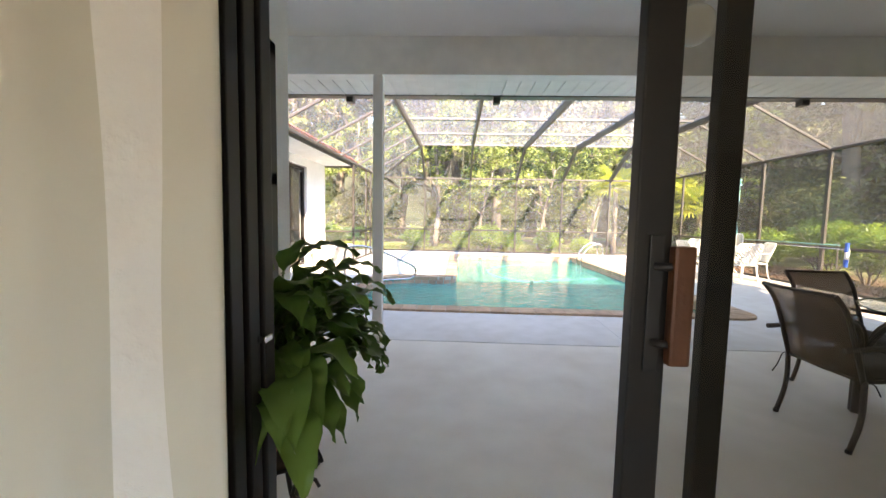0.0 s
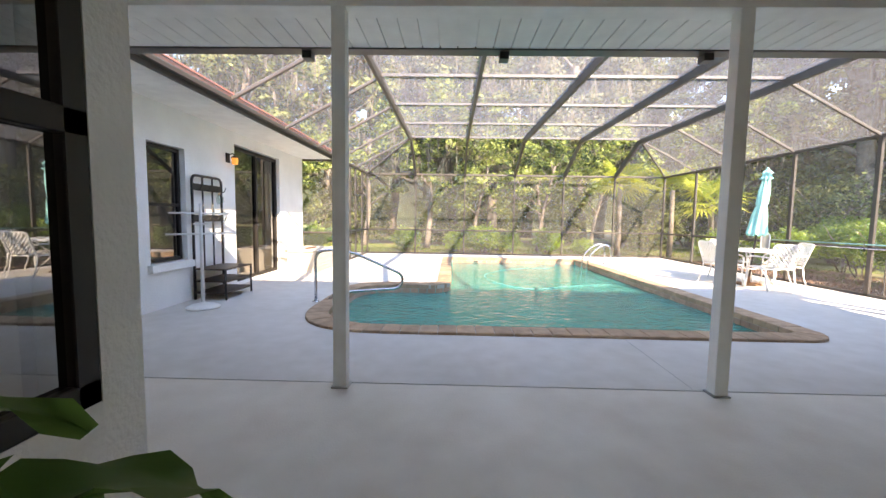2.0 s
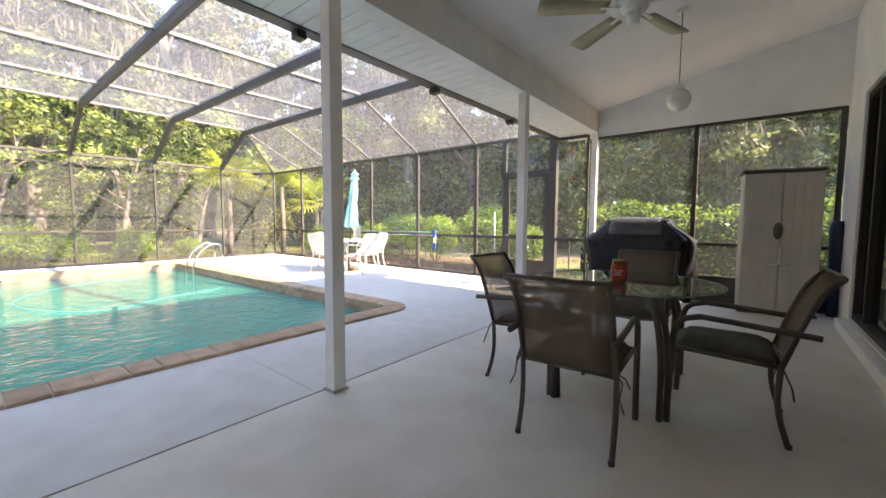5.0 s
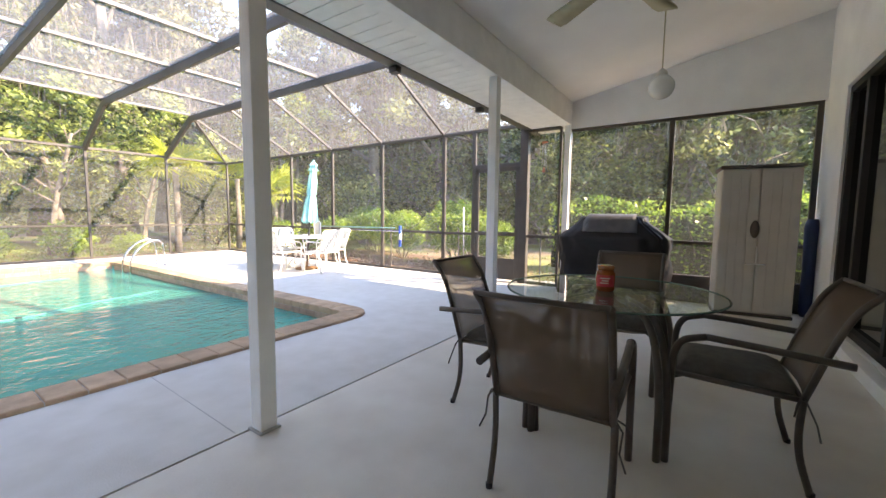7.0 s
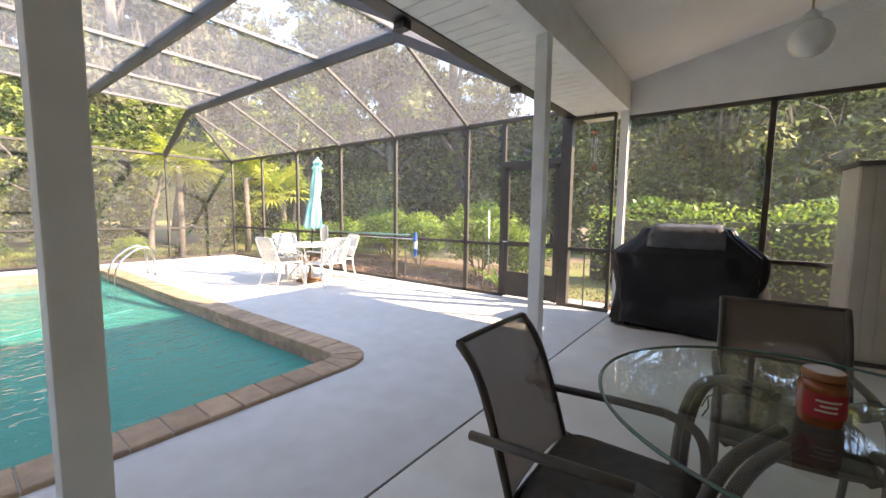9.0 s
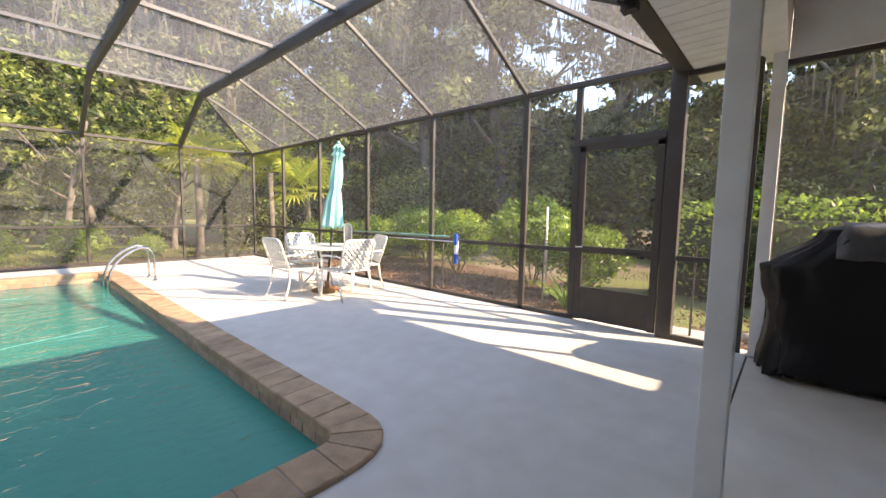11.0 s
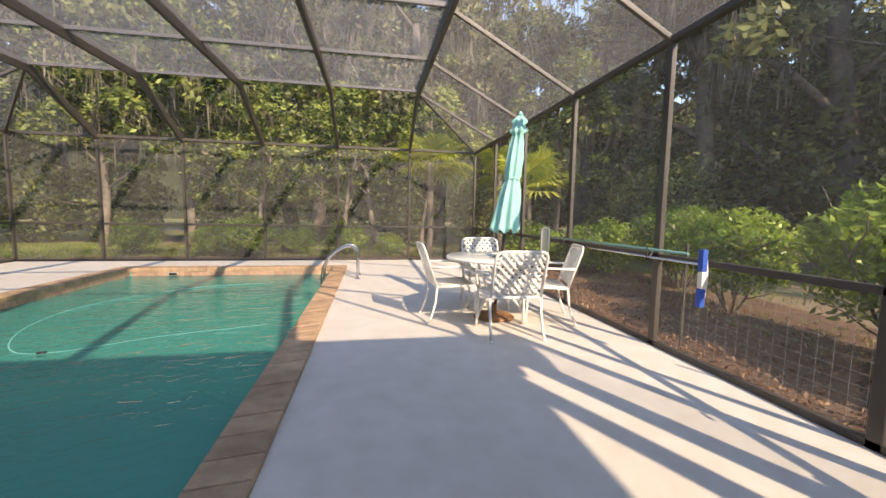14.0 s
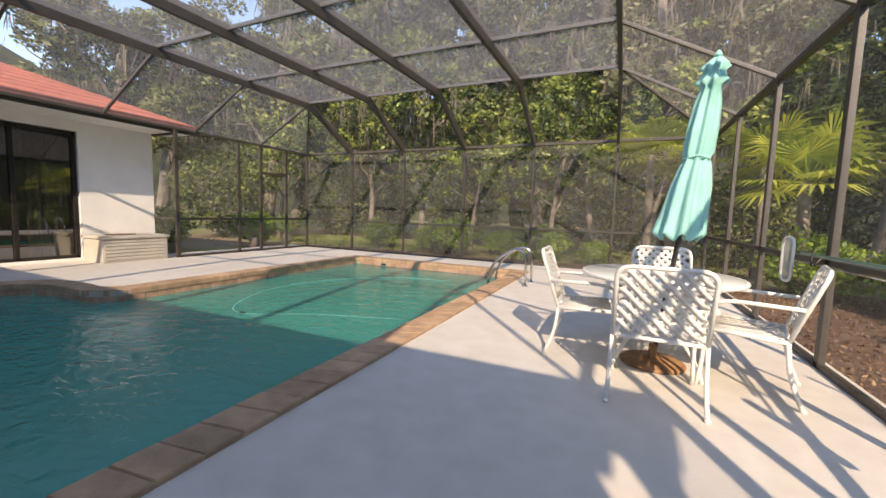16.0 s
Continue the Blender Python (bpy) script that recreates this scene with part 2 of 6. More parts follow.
M_BLUET = mat("navy tarp", (0.03, 0.05, 0.12), 0.6)
M_CONC = mat("grey concrete", (0.44, 0.42, 0.38), 0.9, var=0.12, bump=0.3)
M_BARK = mat("oak bark", (0.17, 0.145, 0.12), 0.95, var=0.35, scale=7, bump=0.7, bscale=22)
M_LEAF_A = leaf_mat("live oak leaf", (0.036, 0.050, 0.020), (0.40, 0.43, 0.16), 0.5)
M_LEAF_B = leaf_mat("bright broadleaf", (0.026, 0.050, 0.012), (0.40, 0.46, 0.11), 0.36)
M_LEAF_T = leaf_mat("shaded thicket leaf", (0.034, 0.050, 0.018), (0.27, 0.31, 0.10), 0.42)
M_LEAF_C = leaf_mat("hedge leaf", (0.085, 0.170, 0.025), (0.38, 0.50, 0.085), 0.5, 0.35)
M_LEAF_D = leaf_mat("grey oak leaf", (0.090, 0.102, 0.055), (0.50, 0.50, 0.29), 0.55)
M_PALM = leaf_mat("fan palm frond", (0.22, 0.29, 0.035), (0.50, 0.50, 0.07), 0.45)
M_MOSS = leaf_mat("hanging moss", (0.16, 0.145, 0.11), (0.27, 0.24, 0.185), 0.3, 0.9)
M_LITTER = leaf_mat("fallen leaves", (0.10, 0.045, 0.026), (0.36, 0.24, 0.15), 0.1, 0.9)
M_GRASSB = leaf_mat("grass blade", (0.10, 0.17, 0.03), (0.24, 0.27, 0.07), 0.3)
M_WIRE = mat("galvanised wire", (0.30, 0.30, 0.29), 0.5, 0.6)
# near-black blotches put the shade between distant crowns into the colour
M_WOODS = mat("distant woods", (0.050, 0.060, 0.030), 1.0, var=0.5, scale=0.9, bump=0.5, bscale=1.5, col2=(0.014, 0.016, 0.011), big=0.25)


def ground_mat():
    """Lawn with brown mulch and leaf litter near the beds."""
    m = mat("lawn and mulch", (0.19, 0.21, 0.055), 0.95, var=0.2, scale=2.2, bump=0.8, bscale=35, col2=(0.115, 0.13, 0.045), big=0.35)
    n, l = m.node_tree.nodes, m.node_tree.links
    p = n["Principled BSDF"]
    geo = n.new("ShaderNodeNewGeometry")
    a, b = n.new("ShaderNodeTexNoise"), n.new("ShaderNodeTexNoise")
    a.inputs["Scale"].default_value, a.inputs["Detail"].default_value = 0.16, 4
    b.inputs["Scale"].default_value, b.inputs["Detail"].default_value = 24, 5
    for t in (a, b):
        l.new(geo.outputs["Position"], t.inputs["Vector"])
    mr, mx, cr = n.new("ShaderNodeMapRange"), n.new("ShaderNodeMix"), n.new("ShaderNodeMix")
    mr.inputs[1].default_value, mr.inputs[2].default_value = 0.47, 0.56
    l.new(a.outputs[0], mr.inputs[0])
    mx.data_type = cr.data_type = "RGBA"
    cr.inputs[6].default_value, cr.inputs[7].default_value = (0.27, 0.20, 0.125, 1), (0.12, 0.085, 0.05, 1)
    l.new(b.outputs[0], cr.inputs[0])
    l.new(mr.outputs[0], mx.inputs[0])
    l.new(p.inputs["Base Color"].links[0].from_socket, mx.inputs[6])
    l.new(cr.outputs[2], mx.inputs[7])
    l.new(mx.outputs[2], p.inputs["Base Color"])
    return m


M_GROUND = ground_mat()
M_MULCH = mat("brown mulch", (0.15, 0.088, 0.056), 0.95, var=0.35, scale=16, bump=0.9, bscale=45, col2=(0.075, 0.04, 0.026))


# ---- mesh helpers ----
def mesh_from(name, verts, faces, material, smooth=False):
    me = bpy.data.meshes.new(name)
    me.from_pydata([tuple(v) for v in verts], [], faces)
    me.materials.append(material)
    if smooth:
        me.polygons.foreach_set("use_smooth", [True] * len(me.polygons))
    me.update()
    return me


def part(name, bm, material, parent=None, label="", smooth=False):
    """Links a bmesh as one mesh object under a thing or part."""
    me = bpy.data.meshes.new(name)
    bm.to_mesh(me)
    bm.free()
    me.materials.append(material)
    if smooth:
        me.polygons.foreach_set("use_smooth", [True] * len(me.polygons))
    ob = new(name, me)
    if parent:
        ob.parent = parent
    if label:
        tagged(ob, label)
    return ob


def thing(name, label, category, group="", at=(0, 0, 0), turn=0):
    ob = new(name)
    ob.empty_display_size = 0.1
    ob.matrix_world = pose(*at, 0, 0, turn)
    return tagged(ob, label, category, group)


def box(x0, y0, z0, x1, y1, z1, bevel=0.0, bm=None):
    bm = bm or bmesh.new()
    r = bmesh.ops.create_cube(bm, size=1)
    vs = r["verts"]
    bmesh.ops.scale(bm, vec=(x1 - x0, y1 - y0, z1 - z0), verts=vs)
    bmesh.ops.translate(bm, vec=((x0 + x1) / 2, (y0 + y1) / 2, (z0 + z1) / 2), verts=vs)
    if bevel:
        es = list({e for v in vs for e in v.link_edges})
        bmesh.ops.bevel(bm, geom=es, offset=bevel, segments=2, affect="EDGES", profile=0.6)
    return bm


def beam(a, b, w, h, bm=None, bevel=0.0):
    """A straight bar from a to b, w wide across and h high."""
    bm = bm or bmesh.new()
    a, b = Vector(a), Vector(b)
    d = b - a
    up = Vector((0, 0, 1)) if abs(d.normalized().z) < 0.98 else Vector((0, 1, 0))
    s = d.cross(up).normalized() * w / 2
    u = s.cross(d).normalized() * h / 2
    vs = [bm.verts.new(p + i * s + j * u) for p in (a, b) for i, j in ((-1, -1), (1, -1), (1, 1), (-1, 1))]
    fs = [(0, 1, 2, 3), (7, 6, 5, 4), (0, 4, 5, 1), (1, 5, 6, 2), (2, 6, 7, 3), (3, 7, 4, 0)]
    for f in fs:
        bm.faces.new([vs[i] for i in f])
    if bevel:
        bmesh.ops.bevel(bm, geom=list({e for v in vs for e in v.link_edges}), offset=bevel, segments=1, affect="EDGES")
    return bm


def rounded(pts, r, n=5, closed=False):
    """A polyline with its corners rounded to radius r (one number or one a point)."""
    pts = [Vector(p) for p in pts]
    out = []
    for i, p in enumerate(pts):
        if not closed and i in (0, len(pts) - 1):
            out.append(p)
            continue
        a, b = pts[i - 1], pts[(i + 1) % len(pts)]
        k = r[i] if isinstance(r, (list, tuple)) else r
        ka, kb = min(k, (a - p).length * 0.49), min(k, (b - p).length * 0.49)
        pa, pb = p + (a - p).normalized() * ka, p + (b - p).normalized() * kb
        for j in range(n + 1):
            t = j / n
            out.append(pa * (1 - t) ** 2 + p * 2 * t * (1 - t) + pb * t * t)
    return out


def tube(pts, r, sides=8, bm=None, closed=False, cap=True):
    """A round tube along a polyline; r is one radius or one a point."""
    bm = bm or bmesh.new()
    pts = [Vector(p) for p in pts]
    n = len(pts)
    rs = list(r) if isinstance(r, (list, tuple)) else [r] * n
    rings = []
    side = None
    for i, p in enumerate(pts):
        if closed:
            d = pts[(i + 1) % n] - pts[i - 1]
        else:
            d = pts[min(i + 1, n - 1)] - pts[max(i - 1, 0)]
        d = d.normalized() if d.length > 1e-9 else Vector((0, 0, 1))
        if side is None:
            side = d.cross(Vector((0.03, 0.02, 1)) if abs(d.z) < 0.95 else Vector((1, 0.02, 0))).normalized()
        side = (side - d * side.dot(d)).normalized()
        up = side.cross(d)
        rings.append([bm.verts.new(p + (side * math.cos(a) + up * math.sin(a)) * rs[i]) for a in [2 * math.pi * k / sides for k in range(sides)]])
    m = n if closed else n - 1
    for i in range(m):
        a, b = rings[i], rings[(i + 1) % n]
        for k in range(sides):
            f = bm.faces.new((a[k], a[(k + 1) % sides], b[(k + 1) % sides], b[k]))
            f.smooth = True
    if cap and not closed:
        bm.faces.new(list(reversed(rings[0])))
        bm.faces.new(rings[-1])
    return bm


def lathe(profile, sides=24, bm=None, at=(0, 0, 0), smooth=True):
    """A turned shape from (radius, height) pairs."""
    bm = bm or bmesh.new()
    c = Vector(at)
    rings = []
    for r, z in profile:
        rings.append([bm.verts.new(c + Vector((max(r, 1e-4) * math.cos(a), max(r, 1e-4) * math.sin(a), z))) for a in [2 * math.pi * k / sides for k in range(sides)]])
    for a, b in zip(rings, rings[1:]):
        for k in range(sides):
            f = bm.faces.new((a[k], a[(k + 1) % sides], b[(k + 1) % sides], b[k]))
            f.smooth = smooth
    bm.faces.new(list(reversed(rings[0])))
    bm.faces.new(rings[-1])
    return bm


def sheet(grid, thick=0.0, bm=None):
    """A surface over a grid of points (rows of equal length), with a thickness."""
    bm = bm or bmesh.new()
    vs = [[bm.verts.new(p) for p in row] for row in grid]
    fs = []
    for a, b in zip(vs, vs[1:]):
        for k in range(len(a) - 1):
            f = bm.faces.new((a[k], a[k + 1], b[k + 1], b[k]))
            f.smooth = True
            fs.append(f)
    if thick:
        bmesh.ops.recalc_face_normals(bm, faces=fs)
        bmesh.ops.solidify(bm, geom=fs, thickness=thick)
    return bm


def structure(name, bm, material, label, category, smooth=False, parent=None):
    ob = part(name, bm, material, parent, "", smooth)
    return tagged(ob, label, category, "", "structure")


def wall_with_holes(axis, at, thick, u0, u1, z0, z1, holes):
    """A wall along x (axis 'y' fixed) or along y (axis 'x' fixed), with square holes (ua, ub, za, zb)."""
    bm = bmesh.new()
    us = sorted({u0, u1, *[h[0] for h in holes], *[h[1] for h in holes]})
    zs = sorted({z0, z1, *[h[2] for h in holes], *[h[3] for h in holes]})
    for ua, ub in zip(us, us[1:]):
        for za, zb in zip(zs, zs[1:]):
            mu, mz = (ua + ub) / 2, (za + zb) / 2
            if any(h[0] < mu < h[1] and h[2] < mz < h[3] for h in holes):
                continue
            if axis == "y":
                box(ua, at, za, ub, at + thick, zb, 0, bm)
            else:
                box(at, ua, za, at + thick, ub, zb, 0, bm)
    bmesh.ops.remove_doubles(bm, verts=bm.verts, dist=1e-5)
    seen = {}
    for f in list(bm.faces):
        key = tuple(round(c, 4) for c in f.calc_center_median())
        seen.setdefault(key, []).append(f)
    bmesh.ops.delete(bm, geom=[f for fs in seen.values() if len(fs) > 1 for f in fs], context="FACES")
    bmesh.ops.recalc_face_normals(bm, faces=bm.faces)
    return bm


# ---- plan (metres) ----
XL, XR, YN, YF = -2.33, 8.02, 5.5, 15.8      # screen enclosure
EAVE, TOP, RAIL = 2.79, 3.70, 0.85
RX = (-0.62, 1.10, 2.84, 4.55, 6.31)         # rafters
RY = (7.30, 8.99, 10.68, 12.37, 14.10)       # purlins
WALL_Y = 1.75                                # house wall behind the lanai
WING_X = -3.15                               # house wing wall
NOOK_X, NOOK_Y = -0.38, 3.30
POST_Y = 4.815

# ---- ground ----
bm = bmesh.new()
for x0, y0, x1, y1 in ((-400, -400, 400, -12), (-400, 15.95, 400, 400), (-400, -12, WING_X - 0.1, 15.95), (8.15, -12, 400, 15.95)):
    bm.faces.new([bm.verts.new(p) for p in ((x0, y0, -0.12), (x1, y0, -0.12), (x1, y1, -0.12), (x0, y1, -0.12))])
structure("ground", bm, M_GROUND, "green lawn with brown mulch and fallen leaves", "ground")
rng = random.Random(3)


def bed(name, outline, label):
    b = bmesh.new()
    pts = rounded(outline, 0.8, 4, True)
    f = b.faces.new([b.verts.new(p) for p in pts])
    if f.normal.z < 0:
        f.normal_flip()
    g = bmesh.ops.extrude_face_region(b, geom=[f])
    bmesh.ops.translate(b, vec=(0, 0, 0.035), verts=[v for v in g["geom"] if isinstance(v, bmesh.types.BMVert)])
    bmesh.ops.recalc_face_normals(b, faces=b.faces)
    structure(name, b, M_MULCH, label, "mulch bed")


bed("mulch_bed", [(8.2, 6.9, -0.115), (10.4, 6.2, -0.115), (11.3, 9, -0.115), (11.8, 13, -0.115), (10.5, 16.2, -0.115), (8.2, 15.6, -0.115)], "brown mulch bed beside the screen wall")
bed("mulch_bed", [(-2.6, 16.1, -0.115), (7.6, 16.1, -0.115), (7.2, 17.7, -0.115), (3.0, 17.4, -0.115), (-2.0, 17.6, -0.115)], "brown mulch bed behind the far screen")
bed("mulch_bed", [(8.3, 2.0, -0.115), (9.4, 1.5, -0.115), (9.3, 5.4, -0.115), (8.3, 5.6, -0.115)], "brown mulch by the lanai screen")

# ---- pool outline, floor and deck ----
def pool_loop(inset, z):
    k = inset
    pts = [(-1.22 + k, 6.13 + k, z), (4.88 - k, 6.13 + k, z), (4.84 - k, 14.62 - k, z), (0.40 + k, 14.62 - k, z), (0.40 + k, 9.42 - k, z), (-1.22 + k, 9.42 - k, z)]
    rr = [max(1.15 - k, 0.1), max(0.42 - k, 0.1), 0.14, 0.14, 0.22 + k, max(1.0 - k, 0.1)]
    return rounded(pts, rr, 9, True)


def flat_with_hole(outer, hole, z0, z1):
    b = bmesh.new()
    es = []
    for loop in (outer, hole):
        vs = [b.verts.new((p[0], p[1], z1)) for p in loop]
        es += [b.edges.new((vs[i], vs[(i + 1) % len(vs)])) for i in range(len(vs))]
    bmesh.ops.triangle_fill(b, use_beauty=True, edges=es)
    g = bmesh.ops.extrude_face_region(b, geom=b.faces[:])
    bmesh.ops.translate(b, vec=(0, 0, z0 - z1), verts=[v for v in g["geom"] if isinstance(v, bmesh.types.BMVert)])
    bmesh.ops.recalc_face_normals(b, faces=b.faces)
    return b


deck_outer = [(WING_X + 0.002, 4.875), (8.14, 4.875), (8.14, 15.94), (WING_X + 0.002, 15.94)]
structure("floor_deck", flat_with_hole(deck_outer, pool_loop(0.02, 0), -0.14, 0.0), M_DECK, "pale painted concrete pool deck with faint stains", "deck")
structure("floor_lanai", box(WING_X + 0.002, WALL_Y - 0.1, -0.14, 8.14, 4.858, 0.0), M_LANAI, "worn concrete lanai floor with stains, lightened for bounced light", "floor")
structure("trim_joint", box(WING_X + 0.01, 4.859, -0.13, 8.13, 4.874, -0.012), M_JOINT, "dark expansion joint across the concrete", "joint")
structure("trim_joint_cut", beam((2.50, 4.9, 0.0006), (2.53, 6.12, 0.0006), 0.005, 0.002), M_CONC, "thin saw cut in the deck", "joint")

# pool basin
bm = bmesh.new()
rows = []
for z, k in ((-0.03, 0.255), (-0.34, 0.255), (-1.25, 0.285)):
    rows.append([bm.verts.new((p.x, p.y, z)) for p in pool_loop(k, z)])
for a, b in zip(rows, rows[1:]):
    for i in range(len(a)):
        bm.faces.new((a[i], b[i], b[(i + 1) % len(a)], a[(i + 1) % len(a)]))
bottom = bm.faces.new(rows[-1])
bmesh.ops.recalc_face_normals(bm, faces=bm.faces)
bmesh.ops.reverse_faces(bm, faces=bm.faces)
pool = structure("swimming_pool", bm, M_PLASTER, "turquoise plastered swimming pool with a shallow rounded bay", "pool")
bm = bmesh.new()
bm.faces.new([bm.verts.new((p.x, p.y, -0.13)) for p in pool_loop(0.25, 0)])
bmesh.ops.recalc_face_normals(bm, faces=bm.faces)
for f in bm.faces:
    if f.normal.z < 0:
        f.normal_flip()
water = structure("water", bm, M_WATER, "clear turquoise rippling pool water", "water")

# ---- house shell ----
structure("wall_lanai", wall_with_holes("y", WALL_Y - 0.2, 0.2, NOOK_X - 0.2, 8.1, -0.1, 3.9, [(0.2, 2.35, 0.03, 2.47), (3.3, 7.12, 0.11, 2.55)]), M_STUCCO, "white stucco house wall with two wide sliding doors", "wall")
structure("wall_nook", wall_with_holes("x", NOOK_X - 0.2, 0.2, WALL_Y + 0.002, NOOK_Y, -0.1, 3.6, [(1.93, 3.14, 0.68, 2.27)]), M_STUCCO, "rough white stucco side wall with a dark window", "wall")
structure("wall_back", box(WING_X - 0.2, NOOK_Y - 0.2, -0.1, NOOK_X - 0.202, NOOK_Y - 0.002, 3.5), M_STUCCO, "white stucco wall of the recess", "wall")
structure("wall_wing", wall_with_holes("x", WING_X - 0.2, 0.2, NOOK_Y, 11.94, -0.12, 2.86, [(6.86, 7.56, 0.60, 2.18), (8.84, 10.62, 0.05, 2.5)]), M_STUCCO, "white stucco wing wall with window and sliding door", "wall")
structure("wall_wing_end", box(-9.5, 11.74, -0.12, WING_X - 0.202, 11.94, 2.86), M_STUCCO, "white stucco end wall of the wing", "wall")
structure("wall_outer", box(-9.5, -6, -0.12, -9.3, 11.738, 2.86), M_STUCCO, "white outer house wall", "wall")
# unseen wall; its opening is added to let daylight onto the curtain
structure("wall_room_back", wall_with_holes("y", -6.2, 0.2, -9.5, 8.1, -0.12, 2.86, [(-2.3, 2.5, 0.8, 2.2)]), M_ROOM, "unseen cream room wall with an added window opening", "wall")
structure("wall_room_side", box(7.9, -6, -0.12, 8.1, WALL_Y - 0.202, 3.0), M_ROOM, "cream room wall", "wall")
structure("wall_room_divider", box(-3.4, -6, -0.12, -3.2, NOOK_Y - 0.202, 2.75), M_ROOM, "cream room wall", "wall")
structure("floor_room", box(-9.3, -6, -0.13, 7.9, WALL_Y - 0.102, 0.0), mat("beige room tile", (0.42, 0.36, 0.29), 0.4, var=0.1), "beige tiled room floor", "floor")
structure("floor_wing", box(-9.3, WALL_Y - 0.1, -0.13, WING_X - 0.002, 11.7, -0.01), mat("room carpet", (0.30, 0.25, 0.20), 0.95, var=0.1), "beige carpet floor of the wing", "floor")
structure("ceiling_room", box(-9.3, -6, 2.75, 7.9, WALL_Y - 0.202, 2.8), M_CEIL, "white room ceiling", "ceiling")
structure("ceiling_wing", box(-9.3, WALL_Y - 0.2, 2.75, WING_X - 0.202, 11.7, 2.8), M_CEIL, "white room ceiling", "ceiling")

# sloped lanai ceiling, beam, posts
def slope_z(y):
    return 3.04 + (4.75 - y) * 0.205


bm = bmesh.new()
vs = [bm.verts.new(p) for p in ((WING_X, WALL_Y - 0.02, slope_z(WALL_Y)), (8.0, WALL_Y - 0.02, slope_z(WALL_Y)), (8.0, 4.76, slope_z(4.76)), (WING_X, 4.76, slope_z(4.76)))]
f = bm.faces.new(vs)
g = bmesh.ops.extrude_face_region(bm, geom=[f])
bmesh.ops.translate(bm, vec=(0, 0, 0.02), verts=[v for v in g["geom"] if isinstance(v, bmesh.types.BMVert)])
bmesh.ops.recalc_face_normals(bm, faces=bm.faces)
structure("ceiling_lanai", bm, M_CEIL, "white sloped lanai ceiling", "ceiling")
structure("trim_beam", box(WING_X + 0.002, 4.765, 2.68, 8.16, 4.935, 3.10, 0.006), M_TRIM, "white painted lanai beam", "beam")
for x in (-0.13, 2.622, 5.33, 7.965):
    p = thing("porch_post", "square white painted porch post", "post", "posts under the lanai beam", (x, POST_Y, 0))
    part("shaft", box(-0.048, -0.048, 0.012, 0.048, 0.048, 2.68, 0.005), M_TRIM, p)
    part("base_plate", box(-0.062, -0.062, 0, 0.062, 0.062, 0.012, 0.003), M_CONC, p, "grey base plate")

# soffits of narrow boards
bm = bmesh.new()
x = WING_X + 0.85
while x < 8.46:
    w = min(0.148, 8.48 - x)
    box(x, 4.937, 2.70, x + w - 0.007, 5.46, 2.715, 0, bm)
    x += 0.15
box(WING_X + 0.85, 4.937, 2.716, 8.48, 5.46, 2.73, 0, bm)
structure("ceiling_soffit", bm, M_TRIM, "white grooved soffit boards under the lanai eave", "soffit")
bm = bmesh.new()
y = 3.3
while y < 12.3:
    box(WING_X + 0.002, y, 2.70, XL - 0.06, y + 0.143, 2.715, 0, bm)
    y += 0.15
box(WING_X + 0.002, 3.3, 2.716, XL - 0.06, 12.3, 2.73, 0, bm)
structure("ceiling_soffit_wing", bm, M_TRIM, "white grooved soffit boards under the wing eave", "soffit")

# end wall of the lanai: plaster above the screens
bm = bmesh.new()
pts = [(WALL_Y, 2.62), (4.76, 2.62), (4.76, slope_z(4.76) + 0.05), (WALL_Y, slope_z(WALL_Y) + 0.05)]
ring = [[bm.verts.new((x, y, z)) for y, z in pts] for x in (7.95, 8.08)]
for i in range(4):
    bm.faces.new((ring[0][i], ring[0][(i + 1) % 4], ring[1][(i + 1) % 4], ring[1][i]))
bm.faces.new(ring[0])
bm.faces.new(ring[1])
bmesh.ops.recalc_face_normals(bm, faces=bm.faces)
structure("wall_end", bm, M_STUCCO, "white plaster gable above the end screens", "wall")

# roofs
def slab(corners, t=0.08):
    b = bmesh.new()
    f = b.faces.new([b.verts.new(p) for p in corners])
    g = bmesh.ops.extrude_face_region(b, geom=[f])
    bmesh.ops.translate(b, vec=(0, 0, t), verts=[v for v in g["geom"] if isinstance(v, bmesh.types.BMVert)])
    bmesh.ops.recalc_face_normals(b, faces=b.faces)
    return b


house_roof = structure("roof_main", slab([(-10, 5.46, 2.84), (8.12, 5.46, 2.84), (8.12, -1.5, 5.2), (-10, -1.5, 5.2)]), M_SHINGLE, "red shingle main house roof", "roof")
structure("roof_main_back", slab([(-10, -1.5, 5.2), (8.12, -1.5, 5.2), (8.12, -6.8, 2.9), (-10, -6.8, 2.9)]), M_SHINGLE, "red shingle roof behind the ridge", "roof")
wing_roof = structure("roof_wing", slab([(XL - 0.02, 5.2, 2.80), (XL - 0.02, 12.45, 2.80), (-6.6, 8.3, 4.45), (-6.6, 0.0, 4.45)]), M_SHINGLE, "red-orange shingle roof of the house wing", "roof")
structure("roof_wing_hip", slab([(XL - 0.02, 12.45, 2.80), (-10.4, 12.45, 2.80), (-6.6, 8.3, 4.45)]), M_SHINGLE, "red-orange shingle hip of the wing roof", "roof")
